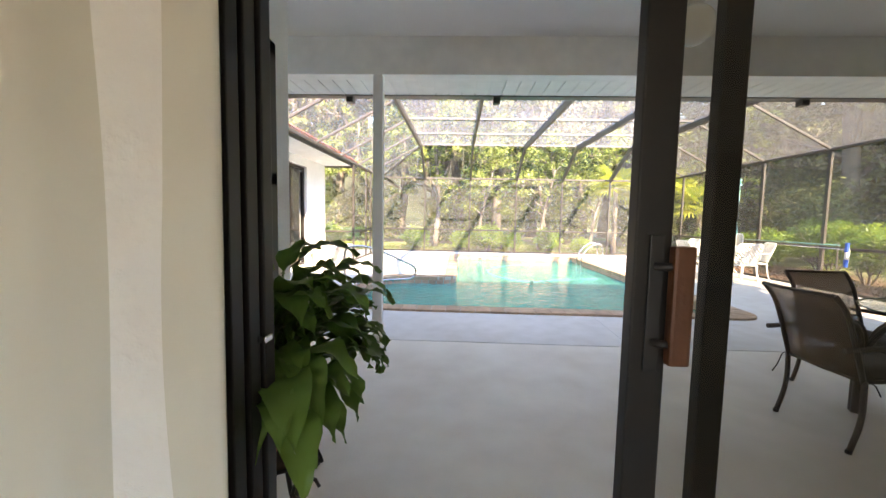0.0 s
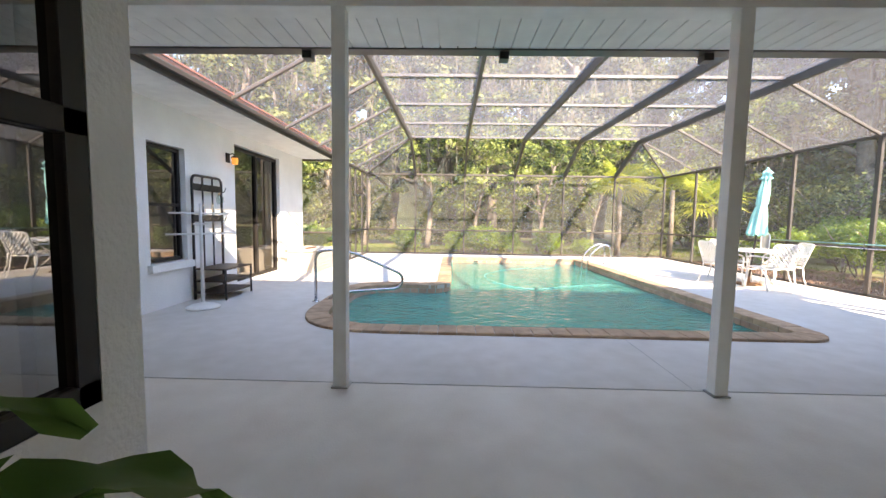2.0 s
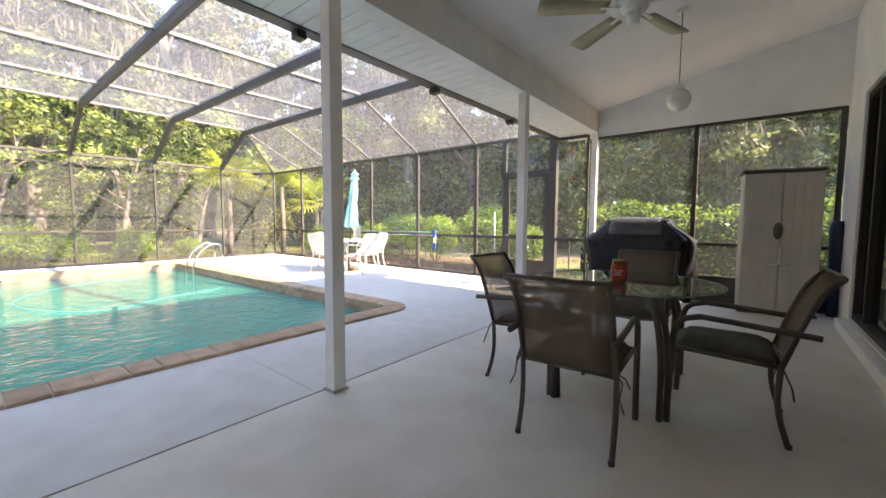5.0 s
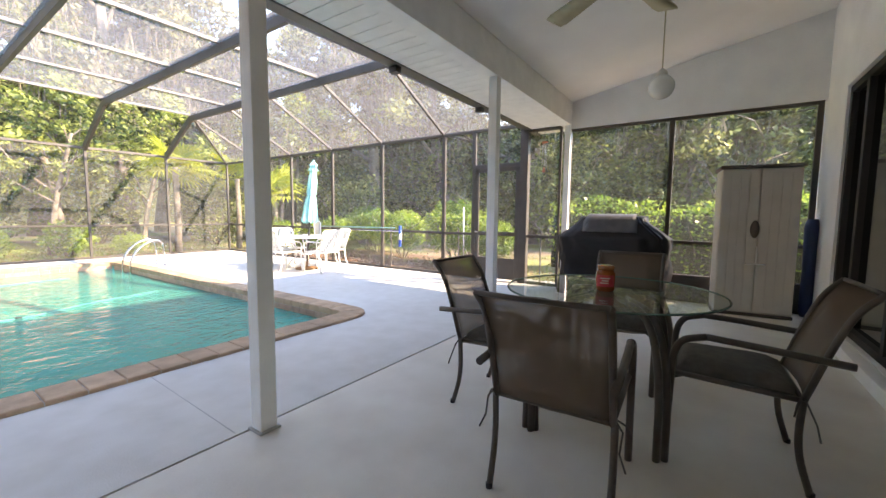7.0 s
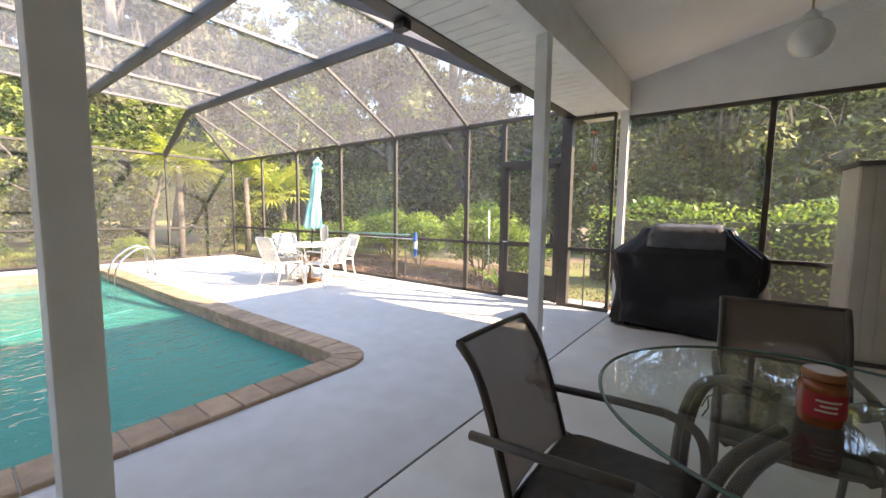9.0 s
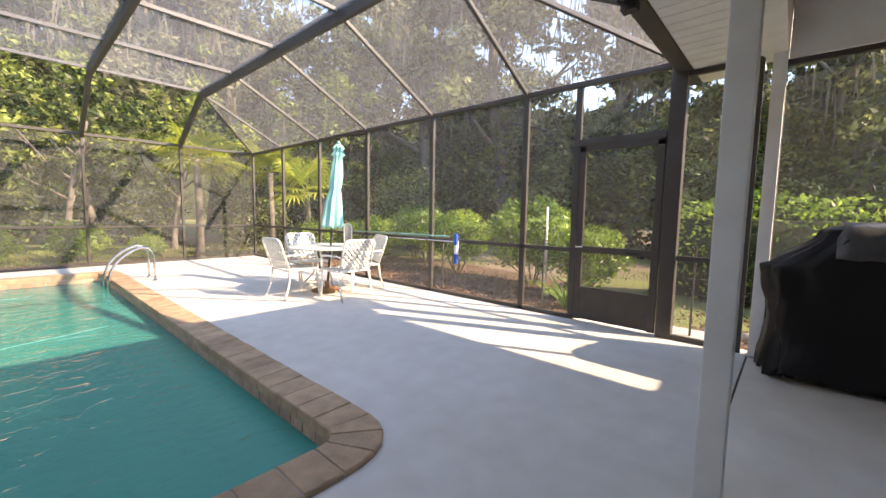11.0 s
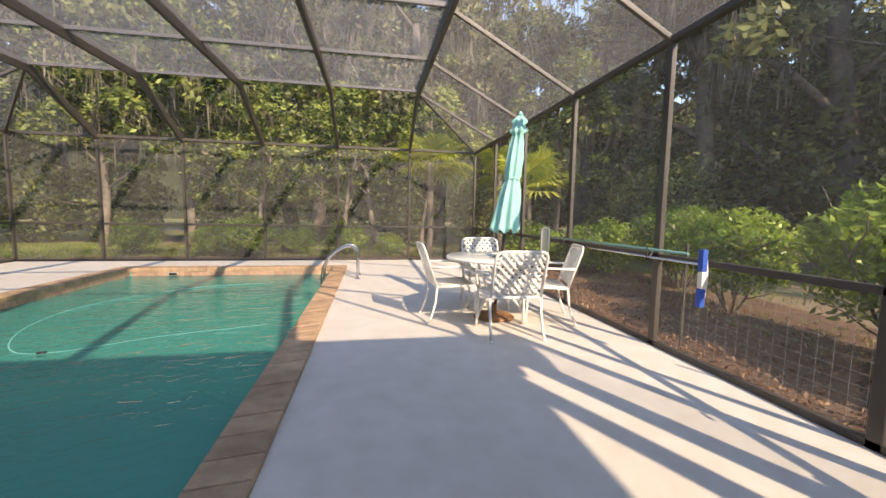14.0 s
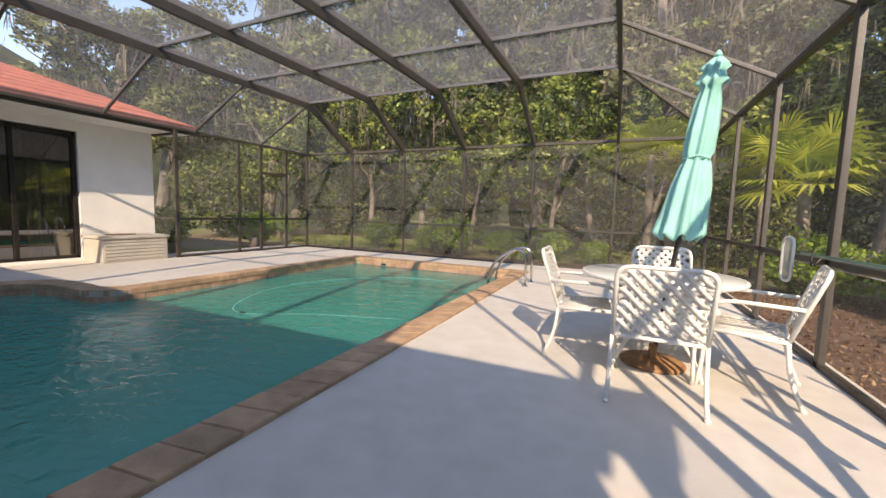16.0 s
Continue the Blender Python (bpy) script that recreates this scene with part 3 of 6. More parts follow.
for k in range(12):
    a = k / 12
    za, zb = 2.885 + 1.65 * a, 2.885 + 1.65 * (a + 1 / 12)
    xa, xb = XL - 0.02 - 4.25 * a, XL - 0.02 - 4.25 * (a + 1 / 12)
    part("shingle_course", slab([(xa + 0.03, 5.4 - 5.2 * a, za), (xa + 0.03, 12.43 - 4.15 * a, za), (xb, 12.43 - 4.15 * (a + 1 / 12), zb), (xb, 5.4 - 5.2 * a, zb)], 0.018), M_SHINGLE, wing_roof)
structure("trim_fascia_wing", box(XL - 0.055, 5.5, 2.70, XL - 0.03, 12.45, 2.86), M_BRONZE, "dark metal fascia along the wing eave", "fascia")
structure("trim_gutter", box(XL + 0.03, 5.462, 2.69, 8.50, 5.60, 2.83, 0.01), M_BRONZE, "dark bronze metal gutter along the lanai eave", "gutter")

# ---- screen enclosure ----
cage = thing("screen_enclosure", "dark bronze aluminium pool enclosure with insect screens", "screen enclosure")


def bar(name, a, b, w=0.05, h=0.10):
    part(name, beam(a, b, w, h, None, 0.004), M_BRONZE, cage)


def pane(pts, material=None, name="screen"):
    b = bmesh.new()
    b.faces.new([b.verts.new(p) for p in pts])
    return part(name, b, material or M_SCREEN, cage, "grey insect screen")


# far wall
fx = (XL, RX[0], RX[1], RX[2], RX[3], RX[4], XR)
for x in fx:
    bar("post", (x, YF, 0), (x, YF, EAVE), 0.05, 0.075)
bar("eave_beam", (XL, YF, EAVE), (XR, YF, EAVE), 0.07, 0.06)
bar("chair_rail", (XL, YF, RAIL), (XR, YF, RAIL), 0.05, 0.05)
bar("base_rail", (XL, YF, 0.025), (XR, YF, 0.025), 0.05, 0.05)
for a, b in zip(fx, fx[1:]):
    pane([(a, YF, 0.03), (b, YF, 0.03), (b, YF, RAIL), (a, YF, RAIL)])
    pane([(a, YF, RAIL), (b, YF, RAIL), (b, YF, EAVE), (a, YF, EAVE)])
# right wall
DOOR0, DOOR1 = 5.66, 6.60
ry = (DOOR1, 7.30, 8.99, 10.68, 12.37, 14.05, YF)
for y in ry[:-1]:
    bar("post", (XR, y, 0), (XR, y, EAVE), 0.05, 0.075)
bar("eave_beam", (XR, YN, EAVE), (XR, YF, EAVE), 0.07, 0.06)
bar("chair_rail", (XR, DOOR1, RAIL), (XR, YF, RAIL), 0.05, 0.05)
bar("base_rail", (XR, DOOR1, 0.025), (XR, YF, 0.025), 0.05, 0.05)
for a, b in zip(ry, ry[1:]):
    pane([(XR, a, 0.03), (XR, b, 0.03), (XR, b, RAIL), (XR, a, RAIL)])
    pane([(XR, a, RAIL), (XR, b, RAIL), (XR, b, EAVE), (XR, a, EAVE)])
pane([(XR, DOOR0, 2.14), (XR, DOOR1, 2.14), (XR, DOOR1, EAVE), (XR, DOOR0, EAVE)])
bar("door_header", (XR, DOOR0, 2.12), (XR, DOOR1, 2.12), 0.06, 0.07)
part("corner_post", box(XR - 0.06, 5.50, 0, XR + 0.06, 5.645, EAVE, 0.006), M_BRONZE, cage)
# lanai end screens
ey = (1.79, 3.34, 4.80)
for a, b in zip(ey, ey[1:]):
    pane([(8.0, a, 0.36), (8.0, b, 0.36), (8.0, b, RAIL), (8.0, a, RAIL)])
    pane([(8.0, a, RAIL), (8.0, b, RAIL), (8.0, b, 2.62), (8.0, a, 2.62)])
    part("kick_panel", box(7.985, a, 0.05, 8.015, b, 0.36), M_BRONZE, cage, "dark kick panel")
for y in (1.80, 3.34, 4.79):
    bar("post", (8.0, y, 0), (8.0, y, 2.62), 0.05, 0.06)
for z in (0.025, 0.36, RAIL, 2.60):
    bar("rail", (8.0, 1.80, z), (8.0, 4.79, z), 0.05, 0.05)
pane([(8.0, 4.92, 0.03), (8.0, 5.5, 0.03), (8.0, 5.5, RAIL), (8.0, 4.92, RAIL)])
pane([(8.0, 4.92, RAIL), (8.0, 5.5, RAIL), (8.0, 5.5, 2.66), (8.0, 4.92, 2.66)])
for z in (0.025, RAIL, 2.67):
    bar("rail", (8.0, 4.92, z), (8.0, 5.5, z), 0.05, 0.05)
bar("post", (8.0, 4.94, 0), (8.0, 4.94, 2.66), 0.04, 0.04)
# left wall beyond the house wing
ly = (11.95, 13.46, 14.12, 14.98, YF)
for y in ly[:-1]:
    bar("post", (XL, y, 0), (XL, y, EAVE), 0.05, 0.075)
for a, b in zip(ly, ly[1:]):
    pane([(XL, a, 0.03), (XL, b, 0.03), (XL, b, RAIL), (XL, a, RAIL)])
    pane([(XL, a, RAIL), (XL, b, RAIL), (XL, b, EAVE), (XL, a, EAVE)])
bar("eave_beam", (XL, YN, EAVE), (XL, YF, EAVE), 0.07, 0.06)
bar("chair_rail", (XL, 11.95, RAIL), (XL, YF, RAIL), 0.05, 0.05)
bar("base_rail", (XL, 11.95, 0.025), (XL, YF, 0.025), 0.05, 0.05)
bar("door_header", (XL, 14.12, 2.08), (XL, 14.98, 2.08), 0.05, 0.07)
pane([(WING_X, 11.95, 0.03), (XL, 11.95, 0.03), (XL, 11.95, 2.70), (WING_X, 11.95, 2.70)])
bar("chair_rail", (WING_X, 11.95, RAIL), (XL, 11.95, RAIL), 0.05, 0.05)
bar("rail", (WING_X, 11.95, 2.68), (XL, 11.95, 2.68), 0.05, 0.05)
# roof: rafters with sloped ends, purlins, hips
for x in RX:
    big = 0.20
    bar("rafter", (x, RY[0], TOP - 0.02), (x, RY[-1], TOP - 0.02), 0.06, big)
    bar("rafter_end", (x, RY[-1], TOP - 0.02), (x, YF, EAVE), 0.06, big * 0.85)
    bar("rafter_end", (x, RY[0], TOP - 0.02), (x, YN + 0.08, EAVE), 0.06, big)
for y in RY:
    bar("purlin", (RX[0], y, TOP + 0.03), (RX[-1], y, TOP + 0.03), 0.05, 0.05)
    bar("purlin", (RX[-1], y, TOP), (XR, y, EAVE), 0.04, 0.05)
    bar("purlin", (RX[0], y, TOP), (XL, y, EAVE), 0.04, 0.05)
for a, b in (((RX[-1], RY[-1], TOP), (XR, YF, EAVE)), ((RX[0], RY[-1], TOP), (XL, YF, EAVE)), ((RX[-1], RY[0], TOP), (XR, YN + 0.05, EAVE)), ((RX[0], RY[0], TOP), (XL, YN + 0.05, EAVE))):
    bar("hip_rafter", a, b, 0.04, 0.05)
for xa, xb in zip(RX, RX[1:]):
    for ya, yb in zip(RY, RY[1:]):
        pane([(xa, ya, TOP), (xb, ya, TOP), (xb, yb, TOP), (xa, yb, TOP)], M_ROOFSCR)
    pane([(xa, RY[-1], TOP), (xb, RY[-1], TOP), (xb, YF, EAVE), (xa, YF, EAVE)], M_FINE)
    pane([(xa, RY[0], TOP), (xb, RY[0], TOP), (xb, YN + 0.08, EAVE), (xa, YN + 0.08, EAVE)], M_ROOFSCR)
for ya, yb in zip(RY, RY[1:]):
    pane([(RX[-1], ya, TOP), (XR, ya, EAVE), (XR, yb, EAVE), (RX[-1], yb, TOP)], M_SLOPESCR)
    pane([(RX[0], ya, TOP), (XL, ya, EAVE), (XL, yb, EAVE), (RX[0], yb, TOP)], M_SLOPESCR)
for x0, x1 in ((RX[-1], XR), (RX[0], XL)):
    pane([(x0, RY[-1], TOP), (x1, RY[-1], EAVE), (x1, YF, EAVE)], M_SLOPESCR)
    pane([(x0, RY[-1], TOP), (x1, YF, EAVE), (x0, YF, EAVE)], M_SLOPESCR)
    pane([(x0, RY[0], TOP), (x1, RY[0], EAVE), (x1, YN + 0.08, EAVE)], M_SLOPESCR)
    pane([(x0, RY[0], TOP), (x1, YN + 0.08, EAVE), (x0, YN + 0.08, EAVE)], M_SLOPESCR)
for x in RX:
    part("bracket", box(x - 0.04, 5.50, 2.63, x + 0.04, 5.60, 2.70, 0.004), M_BLACKM, cage)

# screen door in the right wall
door = tagged(new("door_1"), "dark bronze screen door with solid kick panel", "screen door", "", "structure")
for n, a, b, w in (("stile", (XR, DOOR0 + 0.04, 0.02), (XR, DOOR0 + 0.04, 2.07), 0.07), ("stile", (XR, DOOR1 - 0.075, 0.02), (XR, DOOR1 - 0.075, 2.07), 0.07), ("top_rail", (XR, DOOR0, 2.05), (XR, DOOR1 - 0.04, 2.05), 0.04), ("mid_rail", (XR, DOOR0 + 0.07, 0.87), (XR, DOOR1 - 0.11, 0.87), 0.04)):
    part(n, beam(a, b, 0.04, 0.075, None, 0.004), M_BRONZE, door)
part("kick_panel", box(XR - 0.015, DOOR0 + 0.07, 0.03, XR + 0.015, DOOR1 - 0.11, 0.42), M_BRONZE, door)
b = bmesh.new()
b.faces.new([b.verts.new(p) for p in ((XR, DOOR0 + 0.07, 0.42), (XR, DOOR1 - 0.1, 0.42), (XR, DOOR1 - 0.1, 2.03), (XR, DOOR0 + 0.07, 2.03))])
part("screen", b, M_DOORSCR, door, "dark insect screen")
part("handle", tube(rounded([(XR - 0.03, DOOR1 - 0.05, 0.90), (XR - 0.07, DOOR1 - 0.05, 0.90), (XR - 0.07, DOOR1 - 0.14, 0.90)], 0.02, 4), 0.010), M_CHROME, door, "steel lever handle")
part("closer", box(XR - 0.06, DOOR0 + 0.2, 0.84, XR - 0.025, DOOR0 + 0.32, 0.88, 0.008), M_BLACKM, door)


# ---- windows and sliding doors ----
def glass(name, pts, parent, t=0.006, material=None):
    a, b, c, d = [Vector(p) for p in pts]
    bm = bmesh.new()
    lo = [bm.verts.new(p) for p in (a, b, c, d)]
    bm.faces.new(lo)
    ob = part(name, bm, material or M_GLASS, parent)
    return ob


def framed(name, label, axis, at, u0, u1, z0, z1, bars_u=(), bars_z=(), w=0.05, depth=0.07):
    """A framed glazed opening in a wall plane; bars at the given places."""
    ob = tagged(new(name), label, "sliding door" if "door" in name else "window", "", "structure")
    P = (lambda u, z: (u, at, z)) if axis == "y" else (lambda u, z: (at, u, z))
    def b_(n, a, c, ww=w):
        part(n, beam(P(*a), P(*c), depth if a[0] == c[0] and axis == "x" else ww, ww if a[0] == c[0] and axis == "x" else depth, None, 0.004) if a[0] == c[0] else beam(P(*a), P(*c), depth, ww, None, 0.004), M_DARKFR, ob)
    h = w / 2
    b_("jamb", (u0 + h, z0), (u0 + h, z1))
    b_("jamb", (u1 - h, z0), (u1 - h, z1))
    b_("sill_rail", (u0, z0 + h), (u1, z0 + h))
    b_("head_rail", (u0, z1 - h), (u1, z1 - h))
    for u in bars_u:
        b_("stile", (u, z0), (u, z1), w * 1.1)
    for z in bars_z:
        b_("meeting_rail", (u0, z), (u1, z))
    us = [u0 + h, *bars_u, u1 - h]
    for a, c in zip(us, us[1:]):
        glass("pane", [P(a, z0), P(c, z0), P(c, z1), P(a, z1)], ob)
    return ob


framed("window_1", "dark framed sash window in the white side wall", "x", NOOK_X - 0.03, 1.93, 3.14, 0.68, 2.27, (), (1.50,), 0.075, 0.06)
framed("window_2", "dark framed sash window in the wing wall", "x", WING_X - 0.09, 6.88, 7.54, 0.62, 2.16, (), (1.38,), 0.045, 0.05)
structure("trim_window_sill", box(WING_X - 0.1, 6.80, 0.50, WING_X + 0.07, 7.62, 0.598, 0.008), M_STUCCO, "white sloped window sill", "sill")
framed("door_2", "dark bronze two-panel sliding glass door of the wing", "x", WING_X - 0.10, 8.86, 10.60, 0.05, 2.48, (9.72,), (), 0.06, 0.08)
framed("door_3", "dark bronze wide sliding glass door beside the lanai", "y", WALL_Y - 0.07, 3.32, 7.10, 0.13, 2.53, (4.55, 5.6, 6.55), (), 0.07, 0.10)
structure("trim_door_curb", box(3.2, WALL_Y + 0.002, 0.0, 7.2, WALL_Y + 0.10, 0.105, 0.01), M_TRIM, "white painted curb under the sliding door", "curb")

# sliding door that stands open at the start
sd = tagged(new("door_4"), "open dark sliding glass door with wooden handle", "sliding door", "", "structure")
for k, y in enumerate((1.60, 1.655, 1.71)):
    part("jamb", box(0.20, y - 0.022, 0.03, 0.262 + 0.005 * k, y + 0.022, 2.47, 0.004), M_DARKFR, sd)
part("head_rail", box(0.288, 1.57, 2.40, 2.35, 1.74, 2.47, 0.004), M_DARKFR, sd)
part("track", box(0.288, 1.57, 0.0, 2.35, 1.74, 0.025, 0.004), M_DARKFR, sd)
part("stile", box(1.036, 1.635, 0.03, 1.106, 1.675, 2.40, 0.004), M_DARKFR, sd)
part("stile", box(1.214, 1.692, 0.03, 1.266, 1.728, 2.40, 0.004), M_DARKFR, sd)
part("stile", box(2.28, 1.635, 0.03, 2.35, 1.728, 2.40, 0.004), M_DARKFR, sd)
part("bottom_rail", box(1.107, 1.64, 0.03, 2.278, 1.67, 0.13, 0.004), M_DARKFR, sd)
glass("pane", [(1.10, 1.655, 0.13), (2.28, 1.655, 0.13), (2.28, 1.655, 2.4), (1.10, 1.655, 2.4)], sd, 0.006, M_GLASSL)
hd = part("handle", box(1.095, 1.60, 1.02, 1.135, 1.625, 1.25, 0.006), M_WOOD, sd, "oak pull bar")
for z in (1.06, 1.21):
    part("handle_arm", tube(rounded([(1.075, 1.64, z), (1.08, 1.615, z), (1.10, 1.612, z)], 0.02, 4), 0.008), M_BLACKM, hd)
part("lock_plate", box(1.062, 1.628, 1.00, 1.09, 1.634, 1.27, 0.002), M_BLACKM, sd)
part("latch", box(0.268, 1.66, 1.02, 0.288, 1.69, 1.035, 0.003), M_CHROME, sd, "steel latch")

# cream curtain drawn beside the door
rows = []
for z in [0.02 + 2.38 * k / 90 for k in range(91)]:
    row = []
    for i in range(81):
        u = i / 80
        x = -0.75 + 1.038 * u
        y = 1.54 + 0.022 * math.sin(u * 17 + 0.15 * z) + 0.004 * math.sin(u * 43 + 0.6 * z) + 0.003 * math.sin(3.1 * z + 9 * u)
        row.append((x, y, z))
    rows.append(row)
structure("curtain", sheet(rows, 0.004), M_CURTAIN, "cream curtain with soft vertical folds beside the door", "curtain", True)

rows = [[(WING_X - 0.32 + 0.03 * math.sin(k * 1.3), 9.95 + 0.025 * k, z) for k in range(25)] for z in (0.02, 1.2, 2.45)]
structure("curtain_wing", sheet(rows, 0.004), M_CURTAIN, "beige curtain drawn aside behind the wing door", "curtain", True)


# ---- furniture of the lanai ----
def disc(radius, z, sides):
    b = bmesh.new()
    b.faces.new([b.verts.new((radius * math.cos(2 * math.pi * k / sides), radius * math.sin(2 * math.pi * k / sides), z)) for k in range(sides)])
    return b


def sling_chair(at, turn, label):
    """Faces +y before the turn."""
    c = thing("patio_chair", label, "chair", "brown chairs round the glass table", at, turn)
    w = 0.245
    for s in (-1, 1):
        part("leg", tube(rounded([(s * w, -0.275, 0), (s * w, -0.215, 0.20), (s * w, -0.225, 0.42)], 0.15, 5), 0.0145), M_SLINGFR, c)
        part("leg", tube(rounded([(s * w, 0.28, 0), (s * w, 0.27, 0.30), (s * w, 0.262, 0.60), (s * w, 0.13, 0.635)], 0.13, 6), 0.0175), M_SLINGFR, c)
        part("armrest", tube(rounded([(s * w, 0.132, 0.6345), (s * (w + 0.01), -0.05, 0.625), (s * (w + 0.012), -0.37, 0.60)], 0.15, 5), [0.0165] * 8, 8), M_SLINGFR, c)
        part("back_post", tube(rounded([(s * (w - 0.006), -0.225, 0.41), (s * (w - 0.006), -0.30, 0.66), (s * (w - 0.006), -0.36, 0.82), (s * (w - 0.002), -0.435, 0.90)], 0.2, 5), 0.0145), M_SLINGFR, c)
        part("seat_rail", tube([(s * (w - 0.012), -0.225, 0.415), (s * (w - 0.012), 0.262, 0.435)], 0.0135), M_SLINGFR, c)
    part("crossbar", tube([(-w, 0.262, 0.43), (w, 0.262, 0.43)], 0.011), M_SLINGFR, c)
    part("crossbar", tube([(-w, -0.225, 0.415), (w, -0.225, 0.415)], 0.011), M_SLINGFR, c)
    part("top_rail", tube([(-w + 0.002, -0.435, 0.90), (-0.1, -0.445, 0.898), (0.1, -0.445, 0.898), (w - 0.002, -0.435, 0.90)], 0.011), M_SLINGFR, c)
    rows = []
    for i in range(9):
        t = i / 8
        y, z = -0.225 - 0.12 * t - 0.085 * t ** 3, 0.425 + 0.475 * t
        rows.append([(u * (w - 0.008), y - 0.02 * (1 - u * u), z) for u in (-1, -0.5, 0, 0.5, 1)])
    part("backrest", sheet(rows, 0.002), M_SLING, c, "brown woven sling back")
    rows = [[(u * (w - 0.018), -0.22 + 0.48 * t, 0.42 - 0.02 * (1 - u * u)) for u in (-1, -0.5, 0, 0.5, 1)] for t in (0, 0.25, 0.5, 0.75, 1)]
    part("seat", sheet(rows, 0.002), M_SLING, c)
    b = bmesh.new()
    rows = []
    for i in range(10):
        t = i / 9
        e = min(1, 5 * min(t, 1 - t) + 0.25) ** 0.5
        rows.append([(u * 0.225, -0.20 + 0.46 * t, 0.437 + 0.055 * e * (1 - abs(u) ** 6) ** 0.5 - (0.02 if t > 0.95 else 0)) for u in [k / 6 - 1 for k in range(13)]])
    part("cushion", sheet(rows, 0.03), M_CUSH, c, "charcoal seat cushion with ties", True)
    for s in (-1, 1):
        part("cushion_tie", tube([(s * 0.24, -0.225, 0.44), (s * 0.275, -0.24, 0.40), (s * 0.27, -0.27, 0.33), (s * 0.295, -0.28, 0.27)], 0.004, 5), M_CUSH, c)
        part("cushion_tie", tube([(s * 0.24, -0.225, 0.44), (s * 0.28, -0.20, 0.41), (s * 0.30, -0.19, 0.36)], 0.004, 5), M_CUSH, c)
        part("foot_cap", lathe([(0.016, 0), (0.016, 0.02), (0.013, 0.022)], 8, None, (s * w, -0.275, 0)), M_BLACKM, c)
        part("foot_cap", lathe([(0.016, 0), (0.016, 0.02), (0.013, 0.022)], 8, None, (s * w, 0.28, 0)), M_BLACKM, c)
    return c


LBL = "brown sling patio chair with charcoal seat cushion"
sling_chair((3.205, 3.33, 0), -88, LBL + " at the table")
sling_chair((3.735, 3.85, 0), 180, LBL + " near the pool side")
sling_chair((4.60, 3.34, 0), 92, LBL + " near the grill")
sling_chair((3.90, 2.685, 0), 2, LBL + " near the house wall")

tb = thing("dining_table", "round glass-topped patio table with brown arched legs", "table", "", (4.0, 3.32, 0))
part("tabletop", disc(0.612, 0.750, 56), M_TGLASS, tb, "clear glass top")
part("glass_edge", tube([(0.612 * math.cos(a), 0.612 * math.sin(a), 0.748) for a in [k * math.pi / 36 for k in range(72)]], 0.006, 6, None, True), M_TEDGE, tb, "green glass edge")
for a, fr in ((151, 0.60), (220, 0.555), (327, 0.57), (42, 0.57)):
    ca, sa = math.cos(radians(a)), math.sin(radians(a))
    for off in (-0.022, 0.022):
        o = Vector((-sa * off, ca * off, 0))
        part("leg", tube(rounded([Vector((fr * ca, fr * sa, 0)) + o, Vector((fr * ca, fr * sa, 0.40)) + o, Vector((0.45 * ca, 0.45 * sa, 0.70)) + o, Vector((0.16 * ca, 0.16 * sa, 0.729)) + o], 0.2, 6), 0.018), M_SLINGFR, tb)

jar = thing("candle_jar", "amber glass jar candle with a red paper label", "jar", "", (3.95, 3.33, 0.7505))
part("body", lathe([(0.045, 0), (0.052, 0.008), (0.054, 0.05), (0.054, 0.11), (0.046, 0.128), (0.042, 0.13)], 28), M_JAR, jar)
part("lid", lathe([(0.047, 0.131), (0.049, 0.135), (0.049, 0.152), (0.045, 0.156)], 28), mat("amber glass rim", (0.34, 0.12, 0.04), 0.15), jar, "amber glass rim")
b = bmesh.new()
sheet([[(0.0555 * math.cos(a), 0.0555 * math.sin(a), z) for a in [radians(130 + 10 * k) for k in range(13)]] for z in (0.03, 0.10)], 0, b)
part("label", b, M_LABEL, jar, "red paper label")
for z, k0, k1 in ((0.078, 3, 10), (0.064, 4, 9), (0.05, 3, 9)):
    b = bmesh.new()
    sheet([[(0.0562 * math.cos(a), 0.0562 * math.sin(a), zz) for a in [radians(130 + 10 * k) for k in range(k0, k1)]] for zz in (z, z + 0.006)], 0, b)
    part("print_line", b, M_INK, jar)

# covered grill
gr = thing("covered_grill", "barbecue grill under a black vinyl cover with grey panel", "grill", "", (7.72, 4.02, 0))
def grill_ring(z, hy, hx, amp, n=64, sx=0.0):
    out = []
    for k in range(n):
        a = 2 * math.pi * k / n
        ca, sa = math.cos(a), math.sin(a)
        e = 0.28
        x = sx + hx * math.copysign(abs(ca) ** e, ca)
        y = hy * math.copysign(abs(sa) ** e, sa)
        f = 1 + amp * (math.sin(a * 9 + z * 2) * 0.6 + math.sin(a * 17 + 1.3) * 0.4)
        out.append((x * f, y * f, z + amp * 0.35 * math.sin(a * 7 + 0.6)))
    return out
rings = [grill_ring(0.05, 0.73, 0.33, 0.085), grill_ring(0.25, 0.70, 0.31, 0.085), grill_ring(0.45, 0.69, 0.295, 0.065), grill_ring(0.62, 0.71, 0.30, 0.04), grill_ring(0.80, 0.735, 0.31, 0.02), grill_ring(0.90, 0.735, 0.31, 0.008), grill_ring(0.97, 0.66, 0.30, 0.01), grill_ring(1.12, 0.47, 0.27, 0.012), grill_ring(1.20, 0.42, 0.21, 0.008), grill_ring(1.215, 0.30, 0.12, 0.0)]
fine = []
for a, c in zip(rings, rings[1:]):
    for m in range(4):
        f = m / 4
        fine.append([Vector(p).lerp(Vector(q), f) for p, q in zip(a, c)])
fine.append([Vector(p) for p in rings[-1]])
